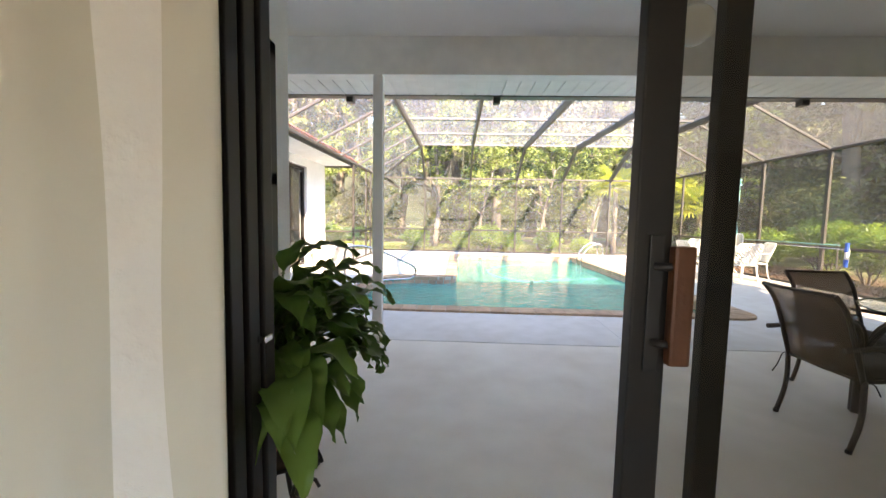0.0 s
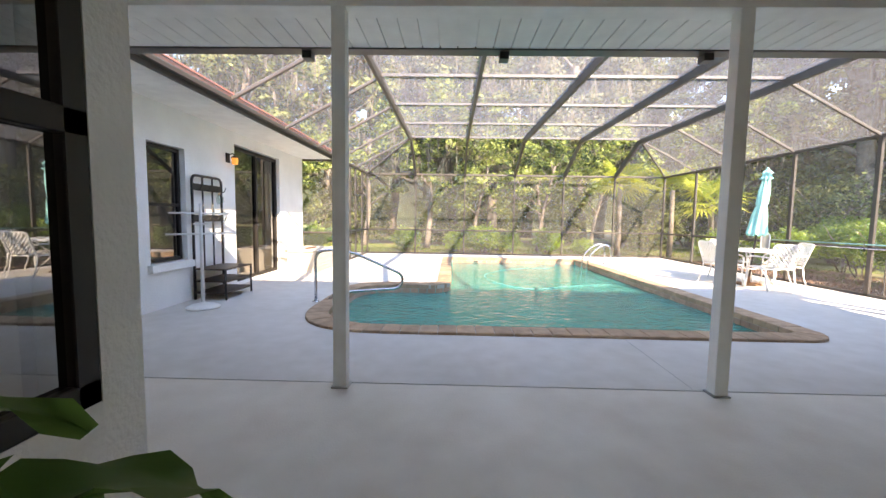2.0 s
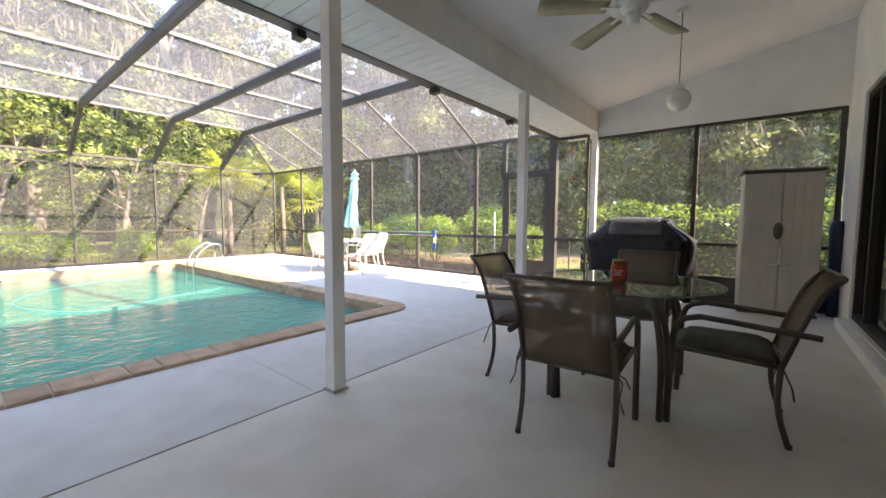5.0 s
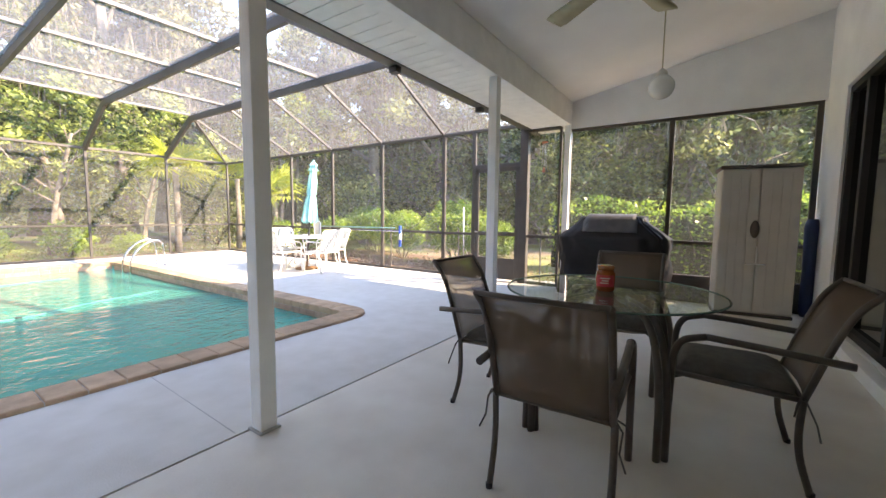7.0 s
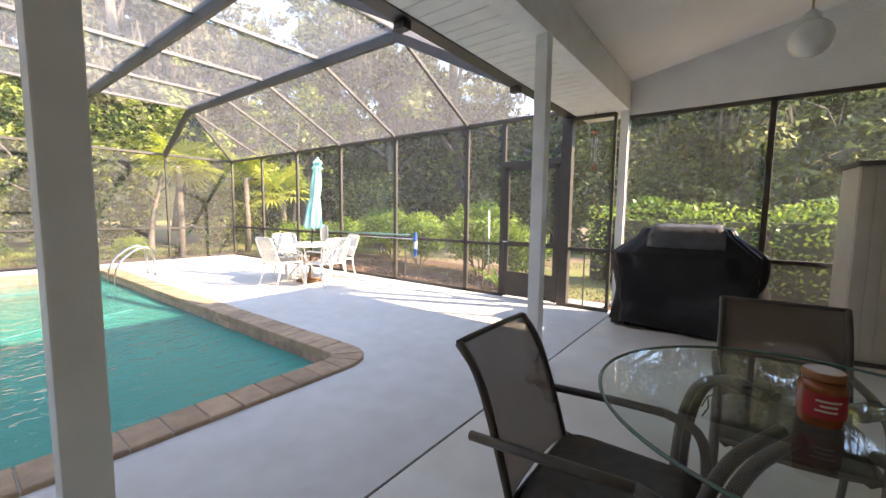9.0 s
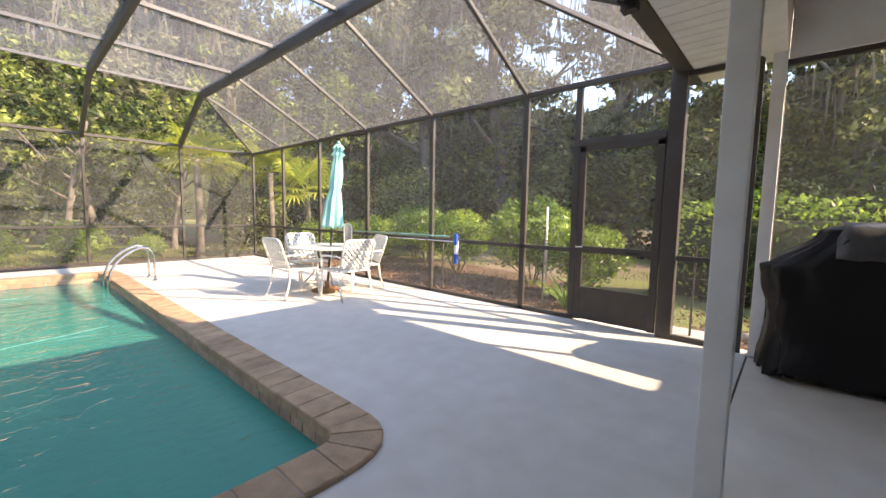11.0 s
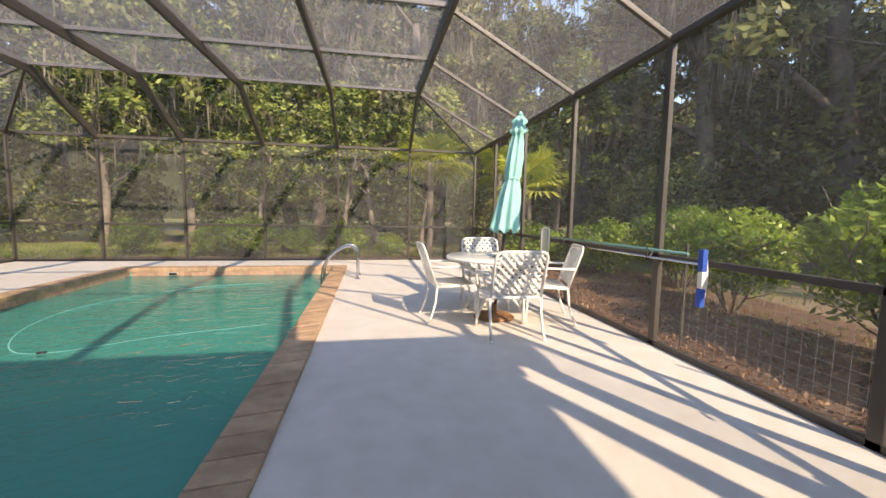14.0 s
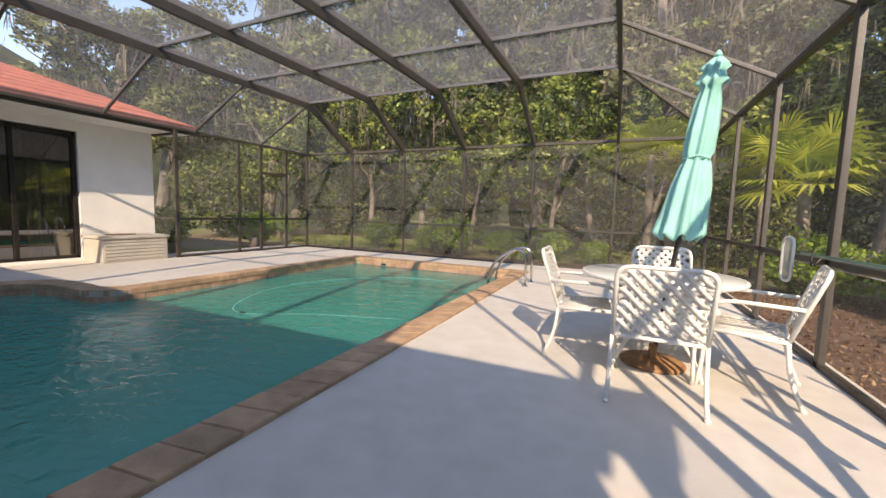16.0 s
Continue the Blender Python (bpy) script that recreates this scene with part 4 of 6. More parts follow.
for ring_ in fine:
    for k, p in enumerate(ring_):
        out = Vector((p.x, p.y, 0)).normalized()
        fold = noise.noise(Vector((k * 0.30 + p.z * 1.3, p.z * 0.8, 2.0))) * 0.085 + noise.noise(Vector((k * 0.8 - p.z * 2.2, p.z * 3.0, 7.0))) * 0.035
        fold -= abs(noise.noise(Vector((k * 0.55 + p.z * 1.6, p.z * 1.1, 11.0)))) * 0.10 - 0.02
        ring_[k] = p + out * fold * (1.25 if p.z < 0.9 else 0.5) + Vector((0, 0, 0.018 * noise.noise(Vector((p.x * 5, p.y * 5, p.z * 5))) if p.z > 0.85 else 0))
b = bmesh.new()
vr = [[b.verts.new(p) for p in ring_] for ring_ in fine]
for a, c in zip(vr, vr[1:]):
    for k in range(len(a)):
        b.faces.new((a[k], a[(k + 1) % len(a)], c[(k + 1) % len(a)], c[k])).smooth = True
b.faces.new(vr[-1])
part("cover", b, M_COVER, gr)
prof_ = ((-0.318, 0.985), (-0.300, 1.06), (-0.272, 1.14), (-0.225, 1.215), (-0.12, 1.245), (0.0, 1.248), (0.10, 1.24))
rows = [[(x + 0.006 * math.sin(k * 1.7), (-0.36 + 0.06 * k) * (1.02 if i_ < 3 else 0.92), z + 0.006 * math.sin(k * 2.3 + i_)) for k in range(13)] for i_, (x, z) in enumerate(prof_)]
part("top_panel", sheet(rows, 0.004), M_COVERG, gr, "grey vinyl top panel")
for yy in (-0.55, 0.55):
    for xx in (-0.2, 0.2):
        part("wheel", lathe([(0.02, -0.012), (0.038, -0.012), (0.038, 0.012), (0.02, 0.012)], 14, None, (xx, yy, 0.038)), M_BLACKM, gr)

# storage cabinet
cb = thing("storage_cabinet", "tall beige resin storage cabinet with two doors", "cabinet", "", (7.70, 2.375, 0), 6)
part("body", box(-0.22, -0.385, 0.04, 0.24, 0.385, 1.80, 0.012), M_RESIN, cb)
part("base", box(-0.235, -0.395, 0, 0.25, 0.395, 0.04, 0.008), M_RESIND, cb)
part("top", box(-0.25, -0.405, 1.80, 0.26, 0.405, 1.842, 0.012), M_RESIND, cb, "brown resin lid")
for s in (-1, 1):
    d = part("door", box(-0.246, min(0.006 * s, 0.38 * s), 0.06, -0.222, max(0.006 * s, 0.38 * s), 1.785, 0.006), M_RESIN, cb)
    for k in range(4):
        y0 = s * (0.025 + 0.088 * k)
        part("groove_panel", box(-0.251, min(y0, y0 + s * 0.078), 0.12, -0.2465, max(y0, y0 + s * 0.078), 1.74, 0.002), M_RESIN, d)
b = bmesh.new()
bmesh.ops.create_uvsphere(b, u_segments=16, v_segments=10, radius=1)
bmesh.ops.scale(b, vec=(0.02, 0.045, 0.105), verts=b.verts)
bmesh.ops.translate(b, vec=(-0.262, 0.03, 1.07), verts=b.verts)
part("handle", b, M_RESIND, cb, "oval dark handle", True)
part("hook", tube(rounded([(-0.262, 0.0, 0.87), (-0.275, 0.0, 0.66), (-0.29, 0.10, 0.65)], 0.02, 4), 0.008), M_WHITE, cb, "white hanging hook bar")
part("hook", tube([(-0.285, -0.09, 0.652), (-0.285, 0.10, 0.652)], 0.008), M_WHITE, cb)

tp = thing("folded_tarp", "navy tarpaulin roll standing by the cabinet", "tarp", "", (7.86, 1.80, 0))
part("roll", lathe([(0.05, 0), (0.07, 0.05), (0.065, 0.6), (0.075, 1.1), (0.05, 1.2)], 14), M_BLUET, tp)

# ceiling fan
FZ = slope_z(3.42)
fan = thing("ceiling_fan", "cream ceiling fan with five blades", "ceiling fan", "", (4.45, 3.42, FZ), 55)
part("canopy", lathe([(0.03, -0.08), (0.06, -0.06), (0.075, -0.005)], 20), M_FANW, fan)
part("downrod", tube([(0, 0, -0.06), (0, 0, -0.34)], 0.012), M_FANW, fan)
part("motor", lathe([(0.05, -0.50), (0.10, -0.48), (0.125, -0.43), (0.12, -0.37), (0.07, -0.34), (0.02, -0.33)], 28), M_WHITE, fan)
part("switch_cup", lathe([(0.02, -0.59), (0.045, -0.58), (0.05, -0.52), (0.05, -0.50)], 20), M_WHITE, fan)
for k in range(5):
    a = radians(72 * k)
    R = Matrix.Rotation(a, 4, "Z") @ Matrix.Translation((0, 0, -0.46)) @ Matrix.Rotation(radians(12), 4, "X")
    rows = []
    for i in range(9):
        t = i / 8
        x = 0.20 + 0.55 * t
        h = 0.062 + 0.028 * t if t < 0.95 else 0.075
        rows.append([R @ Vector((x, u * h, 0)) for u in (-1, 0, 1)])
    bl = part("blade", sheet(rows, 0.008), M_FANW, fan)
    part("blade_iron", beam(R @ Vector((0.09, 0, 0.0)), R @ Vector((0.26, 0, -0.008)), 0.03, 0.006), M_WHITE, bl)

# pendant globes
GZ = slope_z(3.28)
for gx_ in (5.785, 2.03):
    pl = thing("pendant_lamp", "white opal glass globe pendant lamp, unlit", "pendant lamp", "globe lamps under the lanai ceiling", (gx_, 3.28, 0))
    part("canopy", lathe([(0.02, GZ - 0.03), (0.06, GZ - 0.02), (0.062, GZ)], 20), M_WHITE, pl)
    part("cord", tube([(0, 0, 2.60), (0, 0, GZ - 0.02)], 0.006), M_FANW, pl)
    part("cap", lathe([(0.05, 2.533), (0.045, 2.575), (0.01, 2.61)], 20), M_WHITE, pl)
    b = bmesh.new()
    bmesh.ops.create_uvsphere(b, u_segments=32, v_segments=20, radius=0.112)
    bmesh.ops.translate(b, vec=(0, 0, 2.437), verts=b.verts)
    part("shade", b, M_GLOBE, pl, "white globe shade", True)

# wind chime by the corner post
wc = thing("wind_chime", "small copper wind chime hanging from the eave", "wind chime", "", (7.80, 5.15, 0))
part("cord", tube([(0, 0, 2.70), (0, 0, 2.42)], 0.003, 5), M_BLACKM, wc)
part("disc", lathe([(0.045, 2.41), (0.05, 2.415), (0.045, 2.43)], 16), M_TERRA, wc)
for k in range(5):
    a = k * 2 * math.pi / 5
    part("tube", tube([(0.035 * math.cos(a), 0.035 * math.sin(a), 2.40), (0.035 * math.cos(a), 0.035 * math.sin(a), 2.12 - 0.03 * k)], 0.006, 6), M_CHROME, wc)
part("sail", lathe([(0.004, 1.92), (0.03, 1.95), (0.004, 2.02)], 10), M_TERRA, wc)
part("cord", tube([(0, 0, 2.41), (0, 0, 2.0)], 0.002, 5), M_BLACKM, wc)

# plant on its stand
st = thing("plant_stand", "small black wrought-iron plant stand with scrolled legs", "plant stand", "", (0.03, 2.09, 0), 32)
part("top", box(-0.17, -0.17, 0.505, 0.17, 0.17, 0.525, 0.006), M_DKWOOD, st)
part("rim", tube([(-0.175, -0.175, 0.515), (0.175, -0.175, 0.515), (0.175, 0.175, 0.515), (-0.175, 0.175, 0.515)], 0.008, 6, None, True), M_BLACKM, st)
for sx in (-1, 1):
    for sy in (-1, 1):
        part("leg", tube(rounded([(sx * 0.165, sy * 0.165, 0.505), (sx * 0.10, sy * 0.10, 0.40), (sx * 0.13, sy * 0.13, 0.18), (sx * 0.19, sy * 0.19, 0.06), (sx * 0.175, sy * 0.175, 0.0)], 0.08, 5), 0.009), M_BLACKM, st)
    part("scroll", tube([(sx * (0.12 + 0.05 * (1 - t / 14) * math.cos(t * 0.6)), 0.16, 0.42 + 0.05 * (1 - t / 14) * math.sin(t * 0.6)) for t in range(14)], 0.006, 6), M_BLACKM, st)
    part("scroll", tube([(sx * (0.12 + 0.05 * (1 - t / 14) * math.cos(t * 0.6)), -0.16, 0.42 + 0.05 * (1 - t / 14) * math.sin(t * 0.6)) for t in range(14)], 0.006, 6), M_BLACKM, st)
pot = thing("potted_plant", "leafy green peace lily with a few yellowed leaves in terracotta pot", "plant", "", (0.04, 2.09, 0.526))
part("pot", lathe([(0.085, 0), (0.09, 0.004), (0.125, 0.15), (0.142, 0.152), (0.147, 0.195), (0.135, 0.197), (0.128, 0.17)], 28), M_TERRA, pot)
part("soil", lathe([(0.126, 0.13), (0.124, 0.165), (0.02, 0.172)], 20), M_SOIL, pot)


def leaf_blade(base, direction, length, width, droop, r):
    """One broad pointed leaf on its stalk, bent down, with a folded midrib and wavy rim."""
    d = Vector(direction).normalized()
    flat = Vector((d.x, d.y, 0)).normalized() if abs(d.x) + abs(d.y) > 1e-4 else Vector((1, 0, 0))
    side = Vector((-flat.y, flat.x, 0))
    rows, pts = [], []
    p, n = Vector(base), 11
    ang = math.asin(max(-1, min(1, d.z)))
    ph = r.uniform(0, 6)
    for i in range(n):
        t = i / (n - 1)
        w = width * (math.sin(math.pi * min(1, t * 1.02) ** 0.75)) * (1 - 0.3 * t)
        up = (flat * -math.sin(ang) + Vector((0, 0, 1)) * math.cos(ang))
        ripple = 0.012 * math.sin(t * 14 + ph)
        rows.append([p + side * w + up * (0.22 * w + ripple), p + side * w * 0.5 + up * 0.09 * w, p.copy(), p - side * w * 0.5 + up * 0.09 * w, p - side * w + up * (0.22 * w - ripple)])
        p = p + (flat * math.cos(ang) + Vector((0, 0, 1)) * math.sin(ang)) * (length / (n - 1))
        ang -= droop / (n - 1)
    return rows


r = random.Random(11)
for k in range(330):
    a = r.uniform(0, 2 * math.pi)
    if math.cos(a) < -0.35:
        a = r.uniform(-1.6, 1.6)
    tilt = r.uniform(-0.1, 1.45)
    h = r.uniform(0.12, 0.36) * (1.15 if math.cos(a) > 0.4 else 0.9)
    d = Vector((math.cos(a) * math.cos(tilt), math.sin(a) * math.cos(tilt), math.sin(tilt)))
    root = Vector((0.05 * math.cos(a), 0.05 * math.sin(a), 0.17))
    tip = root + d * h
    mid = (root + tip) / 2 + Vector((0, 0, 0.04))
    L = r.uniform(0.16, 0.27)
    rows = leaf_blade(tip, Vector((d.x, d.y, d.z * 0.6)), L, L * r.uniform(0.20, 0.28), r.uniform(1.2, 2.5), r)
    if min(p.x for row in rows for p in row) < -0.32 or max(p.y for row in rows for p in row) > 0.32 or max(p.x for row in rows for p in row) > 0.43 or any(p.z < 0.155 or p.z < 0.22 and p.y < -0.08 and p.x < 0.24 for row in rows for p in row):
        continue
    part("stalk", tube([root, mid, tip], 0.0035, 5), M_PLANT, pot, "", True)
    low = tilt < 0.35 and r.random() < 0.3
    part("leaf", sheet(rows), M_YLEAF if low else M_PLANT, pot, "yellowed leaf" if low else "", True)

# ---- along the wing wall ----
ht = thing("hall_tree", "black metal hall tree with hooks and dark wooden shelves", "coat rack", "", (-2.86, 7.98, 0))
for y in (-0.36, 0.36):
    part("leg", tube([(0.22, y, 0), (0.22, y, 0.46)], 0.016), M_BLACKM, ht)
part("back_frame", tube(rounded([(-0.24, -0.36, 0), (-0.24, -0.36, 1.83), (-0.24, 0.36, 1.83), (-0.24, 0.36, 0)], 0.1, 5), 0.019), M_BLACKM, ht)
for y in (-0.12, 0.12):
    part("upright", tube([(-0.24, y, 0.46), (-0.24, y, 1.82)], 0.013), M_BLACKM, ht)
for z, n in ((1.66, 1), (1.20, 1)):
    part("hook_rail", box(-0.25, -0.36, z - 0.05, -0.222, 0.36, z + 0.05, 0.004), M_BLACKM, ht)
for y in (-0.30, -0.10, 0.10, 0.30):
    for z in (1.64, 1.18):
        part("hook", tube(rounded([(-0.225, y, z), (-0.16, y, z - 0.03), (-0.13, y, z + 0.05)], 0.03, 4), 0.006, 6), M_BLACKM, ht)
for z in (0.44, 0.26, 0.09):
    part("shelf", box(-0.25, -0.37, z, 0.235, 0.37, z + 0.022, 0.004), M_DKWOOD, ht, "dark wooden shelf")
hook_lamp = thing("glass_lantern", "small glass hanging lantern on a rack hook", "lantern", "", (-2.98, 8.1, 1.42))
part("glass", lathe([(0.03, 0), (0.05, 0.03), (0.05, 0.10), (0.03, 0.14)], 16), M_TGLASS, hook_lamp)
part("cap", lathe([(0.035, 0.14), (0.015, 0.17), (0.005, 0.20)], 16), M_BLACKM, hook_lamp)

rk = thing("towel_rack", "white free-standing pool towel rack with round base", "towel rack", "", (-2.66, 7.12, 0))
part("base", lathe([(0.20, 0), (0.205, 0.02), (0.16, 0.045), (0.05, 0.06), (0.03, 0.09)], 28), M_WHITE, rk)
part("pole", tube([(0, 0, 0.05), (0, 0, 1.40)], [0.026, 0.018]), M_WHITE, rk)
for z, l, a in ((1.27, 0.36, 50), (1.0, 0.42, 60), (1.13, 0.10, 70)):
    part("arm", tube([(-l * math.cos(radians(a)) , -l * math.sin(radians(a)), z), (l * math.cos(radians(a)), l * math.sin(radians(a)), z)], 0.012), M_WHITE, rk)

wl = thing("wall_lantern", "amber glass wall lantern with a dark cap, lit", "wall lamp", "", (WING_X + 0.001, 8.62, 2.22))
part("back_plate", box(0, -0.05, -0.08, 0.02, 0.05, 0.08, 0.006), M_BLACKM, wl)
part("arm", tube(rounded([(0.02, 0, 0.05), (0.11, 0, 0.08), (0.13, 0, 0.02)], 0.04, 4), 0.008), M_BLACKM, wl)
part("glass", lathe([(0.035, -0.11), (0.046, -0.10), (0.055, -0.01), (0.04, 0.0)], 8, None, (0.13, 0, 0), False), M_AMBER, wl, "glowing amber glass")
part("cap", lathe([(0.063, 0.0), (0.04, 0.025), (0.01, 0.04)], 8, None, (0.13, 0, 0), False), M_BLACKM, wl)

bg = thing("cloth_bag", "crumpled grey cloth bag on the floor", "bag", "", (-2.98, 6.02, 0))
b = bmesh.new()
bmesh.ops.create_icosphere(b, subdivisions=4, radius=1)
for v in b.verts:
    k = 1 + 0.22 * noise.noise(v.co * 2.2) + 0.10 * noise.noise(v.co * 6)
    v.co = Vector((v.co.x * 0.13 * k, v.co.y * 0.20 * k, max(0, 0.13 + v.co.z * 0.14 * k)))
part("body", b, M_BAG, bg, "", True)

dbx = thing("deck_box", "beige resin deck storage box with louvred sides", "storage box", "", (-2.66, 11.15, 0))
part("body", box(-0.33, -0.58, 0, 0.33, 0.58, 0.46, 0.012), M_RESIN, dbx)
for k in range(6):
    part("slat", box(0.325, -0.55, 0.05 + 0.068 * k, 0.345, 0.55, 0.10 + 0.068 * k, 0.005), M_RESIN, dbx)
part("lid", box(-0.36, -0.61, 0.46, 0.37, 0.61, 0.52, 0.015), M_RESIN, dbx)
part("handle", box(0.36, -0.08, 0.475, 0.385, 0.08, 0.50, 0.006), M_RESIN, dbx)
pn = thing("wooden_paddle", "small brown board lying on the deck box", "board", "", (-2.6, 11.0, 0.521))
part("board", box(-0.05, -0.25, 0, 0.05, 0.25, 0.02, 0.005), M_WOOD, pn)

# ---- pool fittings ----
hr = thing("pool_handrail", "curved stainless steel pool handrail beside the bay", "handrail")
A, B2 = Vector((-1.32, 7.66, 0)), Vector((-0.08, 8.19, 0))
D = (B2 - A)
P = lambda t, z: tuple(A + D * t + Vector((0, 0, z)))
part("rail", tube(rounded([P(0, 0), P(0, 0.76), P(0.34, 0.76), P(1.0, 0.34), P(0.95, 0.13), P(0.22, 0.12), P(0.12, 0.0)], [0, 0.16, 0.3, 0.16, 0.12, 0.14, 0], 8), 0.021, 12), M_CHROME, hr)
for t in (0, 0.12):
    part("flange", lathe([(0.05, 0), (0.05, 0.006), (0.025, 0.02)], 18, None, P(t, 0)), M_CHROME, hr)

ld = thing("pool_ladder", "stainless steel pool ladder with two arched rails", "pool ladder")
for y in (12.95, 13.40):
    part("rail", tube(rounded([(5.12, y, 0), (5.12, y, 0.55), (4.90, y, 0.62), (4.50, y, 0.30), (4.44, y, -0.9)], [0, 0.2, 0.25, 0.3, 0], 8), 0.021, 12), M_CHROME, ld)
    part("flange", lathe([(0.05, 0), (0.05, 0.006), (0.025, 0.02)], 18, None, (5.12, y, 0)), M_CHROME, ld)
for z in (-0.35, -0.62):
    part("tread", box(4.41, 12.97, z, 4.50, 13.38, z + 0.025, 0.006), M_TRIM, ld)

hs = thing("vacuum_hose", "white pool vacuum hose floating on the water", "hose")
ctrl = [(3.6, 13.35), (2.6, 13.15), (1.85, 12.4), (1.5, 11.6), (1.62, 10.7), (2.05, 9.98), (2.5, 9.86), (3.2, 10.25), (3.8, 10.45), (4.2, 10.6)]
pts = []
for i in range(len(ctrl) - 1):
    p0, p1, p2, p3 = [Vector((*ctrl[max(0, min(len(ctrl) - 1, j))], 0)) for j in (i - 1, i, i + 1, i + 2)]
    for t in [k / 8 for k in range(8)]:
        q = 0.5 * ((2 * p1) + (p2 - p0) * t + (2 * p0 - 5 * p1 + 4 * p2 - p3) * t * t + (3 * p1 - p0 - 3 * p2 + p3) * t ** 3)
        pts.append((q.x, q.y, -0.136))
part("hose", tube(pts, 0.0085, 8), M_HOSE, hs)
part("float", tube([pts[46], pts[47]], 0.024, 8), M_BLACKM, hs)
sk = thing("skimmer_opening", "small plastic skimmer mouth in the pool wall", "skimmer", "", (1.45, 14.355, -0.09))
part("frame", box(-0.09, -0.02, -0.035, 0.09, 0.0, 0.03, 0.004), M_GROUT, sk)
part("mouth", box(-0.07, -0.026, -0.022, 0.07, -0.0205, 0.02, 0.003), M_BLACKM, sk)

# ---- patio set by the screen ----
def strap_chair(at, turn, label):
    c = thing("strap_chair", label, "chair", "white chairs round the umbrella table", at, turn)
    w = 0.26
    for s in (-1, 1):
        part("leg", tube(rounded([(s * (w + 0.01), -0.30, 0), (s * w, -0.22, 0.20), (s * w, -0.20, 0.41)], 0.12, 5), 0.014), M_WHITE, c)
        part("leg", tube(rounded([(s * (w + 0.01), 0.26, 0), (s * w, 0.23, 0.22), (s * w, 0.24, 0.42)], 0.12, 5), 0.014), M_WHITE, c)
        part("armrest", tube(rounded([(s * w, 0.24, 0.42), (s * (w + 0.03), 0.23, 0.60), (s * (w + 0.03), 0.10, 0.635), (s * (w + 0.015), -0.26, 0.63)], 0.08, 5), 0.014), M_WHITE, c)
        part("seat_rail", tube([(s * w, -0.20, 0.41), (s * w, 0.24, 0.42)], 0.014), M_WHITE, c)
        part("glide", lathe([(0.018, 0), (0.018, 0.015), (0.012, 0.02)], 8, None, (s * (w + 0.01), -0.30, 0)), M_WHITE, c)
    back = lambda u, t: Vector((u * (w - 0.005), -0.205 - 0.10 * t - 0.05 * t * t, 0.43 + 0.44 * t))
    part("back_frame", tube(rounded([back(-1, -0.04), back(-1, 1), back(1, 1), back(1, -0.04)], 0.09, 6), 0.014), M_WHITE, c)
    part("crossbar", tube([(-w, 0.24, 0.42), (w, 0.24, 0.42)], 0.013), M_WHITE, c)
    part("crossbar", tube([(-w, -0.20, 0.41), (w, -0.20, 0.41)], 0.013), M_WHITE, c)
    n = 6
    for sg in (-1, 1):
        for k in range(-n, n + 1):
            u0, u1 = k / n * 1.7 - sg * 0.8, k / n * 1.7 + sg * 0.8
            ts = []
            for t in [j / 10 for j in range(11)]:
                u = u0 + (u1 - u0) * t
                if abs(u) <= 0.985:
                    ts.append((u, t))
            if len(ts) < 3:
                continue
            off = 0.003 * sg
            rows = []
            for u, t in ts:
                p = back(u, 0.03 + 0.94 * t)
                p.y += off - 0.02 * (1 - u * u)
                rows.append([p + Vector((-0.021, 0, 0)), p + Vector((0.021, 0, 0))])
            part("back_strap", sheet(rows, 0.003), M_STRAP, c)
    for k in range(8):
        y = -0.18 + 0.055 * k
        part("seat_strap", sheet([[(u * w, y + d, 0.424 - 0.015 * (1 - u * u)) for u in (-1, -0.5, 0, 0.5, 1)] for d in (-0.019, 0.019)], 0.003), M_STRAP, c)
    for k in range(9):
        x = -0.22 + 0.055 * k
        part("seat_strap", sheet([[(x + d, -0.2 + 0.44 * t, 0.430 - 0.013 * (1 - (x / w) ** 2)) for t in (0, 0.33, 0.66, 1)] for d in (-0.016, 0.016)], 0.003), M_STRAP, c)
    return c


WL = "white strap-lattice patio chair with metal arms"
strap_chair((6.76, 9.52, 0), 0, WL + " facing the umbrella")
strap_chair((6.27, 10.16, 0), -88, WL + " near the pool")
strap_chair((7.37, 9.98, 0), 75, WL + " beside the screen wall")
strap_chair((6.88, 10.80, 0), 178, WL + " beyond the round table")

ut = thing("umbrella_table", "round white patio table with frosted top", "table", "", (6.80, 10.12, 0))
b = lathe([(0.53, 0.692), (0.555, 0.70), (0.56, 0.715), (0.55, 0.728), (0.04, 0.728), (0.04, 0.70), (0.52, 0.694)], 48)
part("tabletop", b, M_FROST, ut, "frosted glass top")
part("rim", tube([(0.555 * math.cos(a), 0.555 * math.sin(a), 0.71) for a in [k * math.pi / 32 for k in range(64)]], 0.018, 8, None, True), M_WHITE, ut)
for k in range(4):
    a = radians(45 + 90 * k)
    ca, sa = math.cos(a), math.sin(a)
    part("leg", tube(rounded([(0.42 * ca, 0.42 * sa, 0), (0.36 * ca, 0.36 * sa, 0.14), (0.15 * ca, 0.15 * sa, 0.34), (0.42 * ca, 0.42 * sa, 0.69)], 0.16, 6), 0.014), M_WHITE, ut)
part("ring", tube([(0.16 * math.cos(a), 0.16 * math.sin(a), 0.34) for a in [k * math.pi / 12 for k in range(24)]], 0.012, 8, None, True), M_WHITE, ut)

um = thing("patio_umbrella", "closed aqua cloth patio umbrella tied at the middle", "umbrella", "", (6.80, 10.12, 0))
lean = Vector((0.115, 0.022, 1.0))
part("base", lathe([(0.235, 0), (0.24, 0.015), (0.225, 0.03), (0.07, 0.042), (0.035, 0.055), (0.03, 0.16)], 32), M_RUST, um, "rusty brown round base")
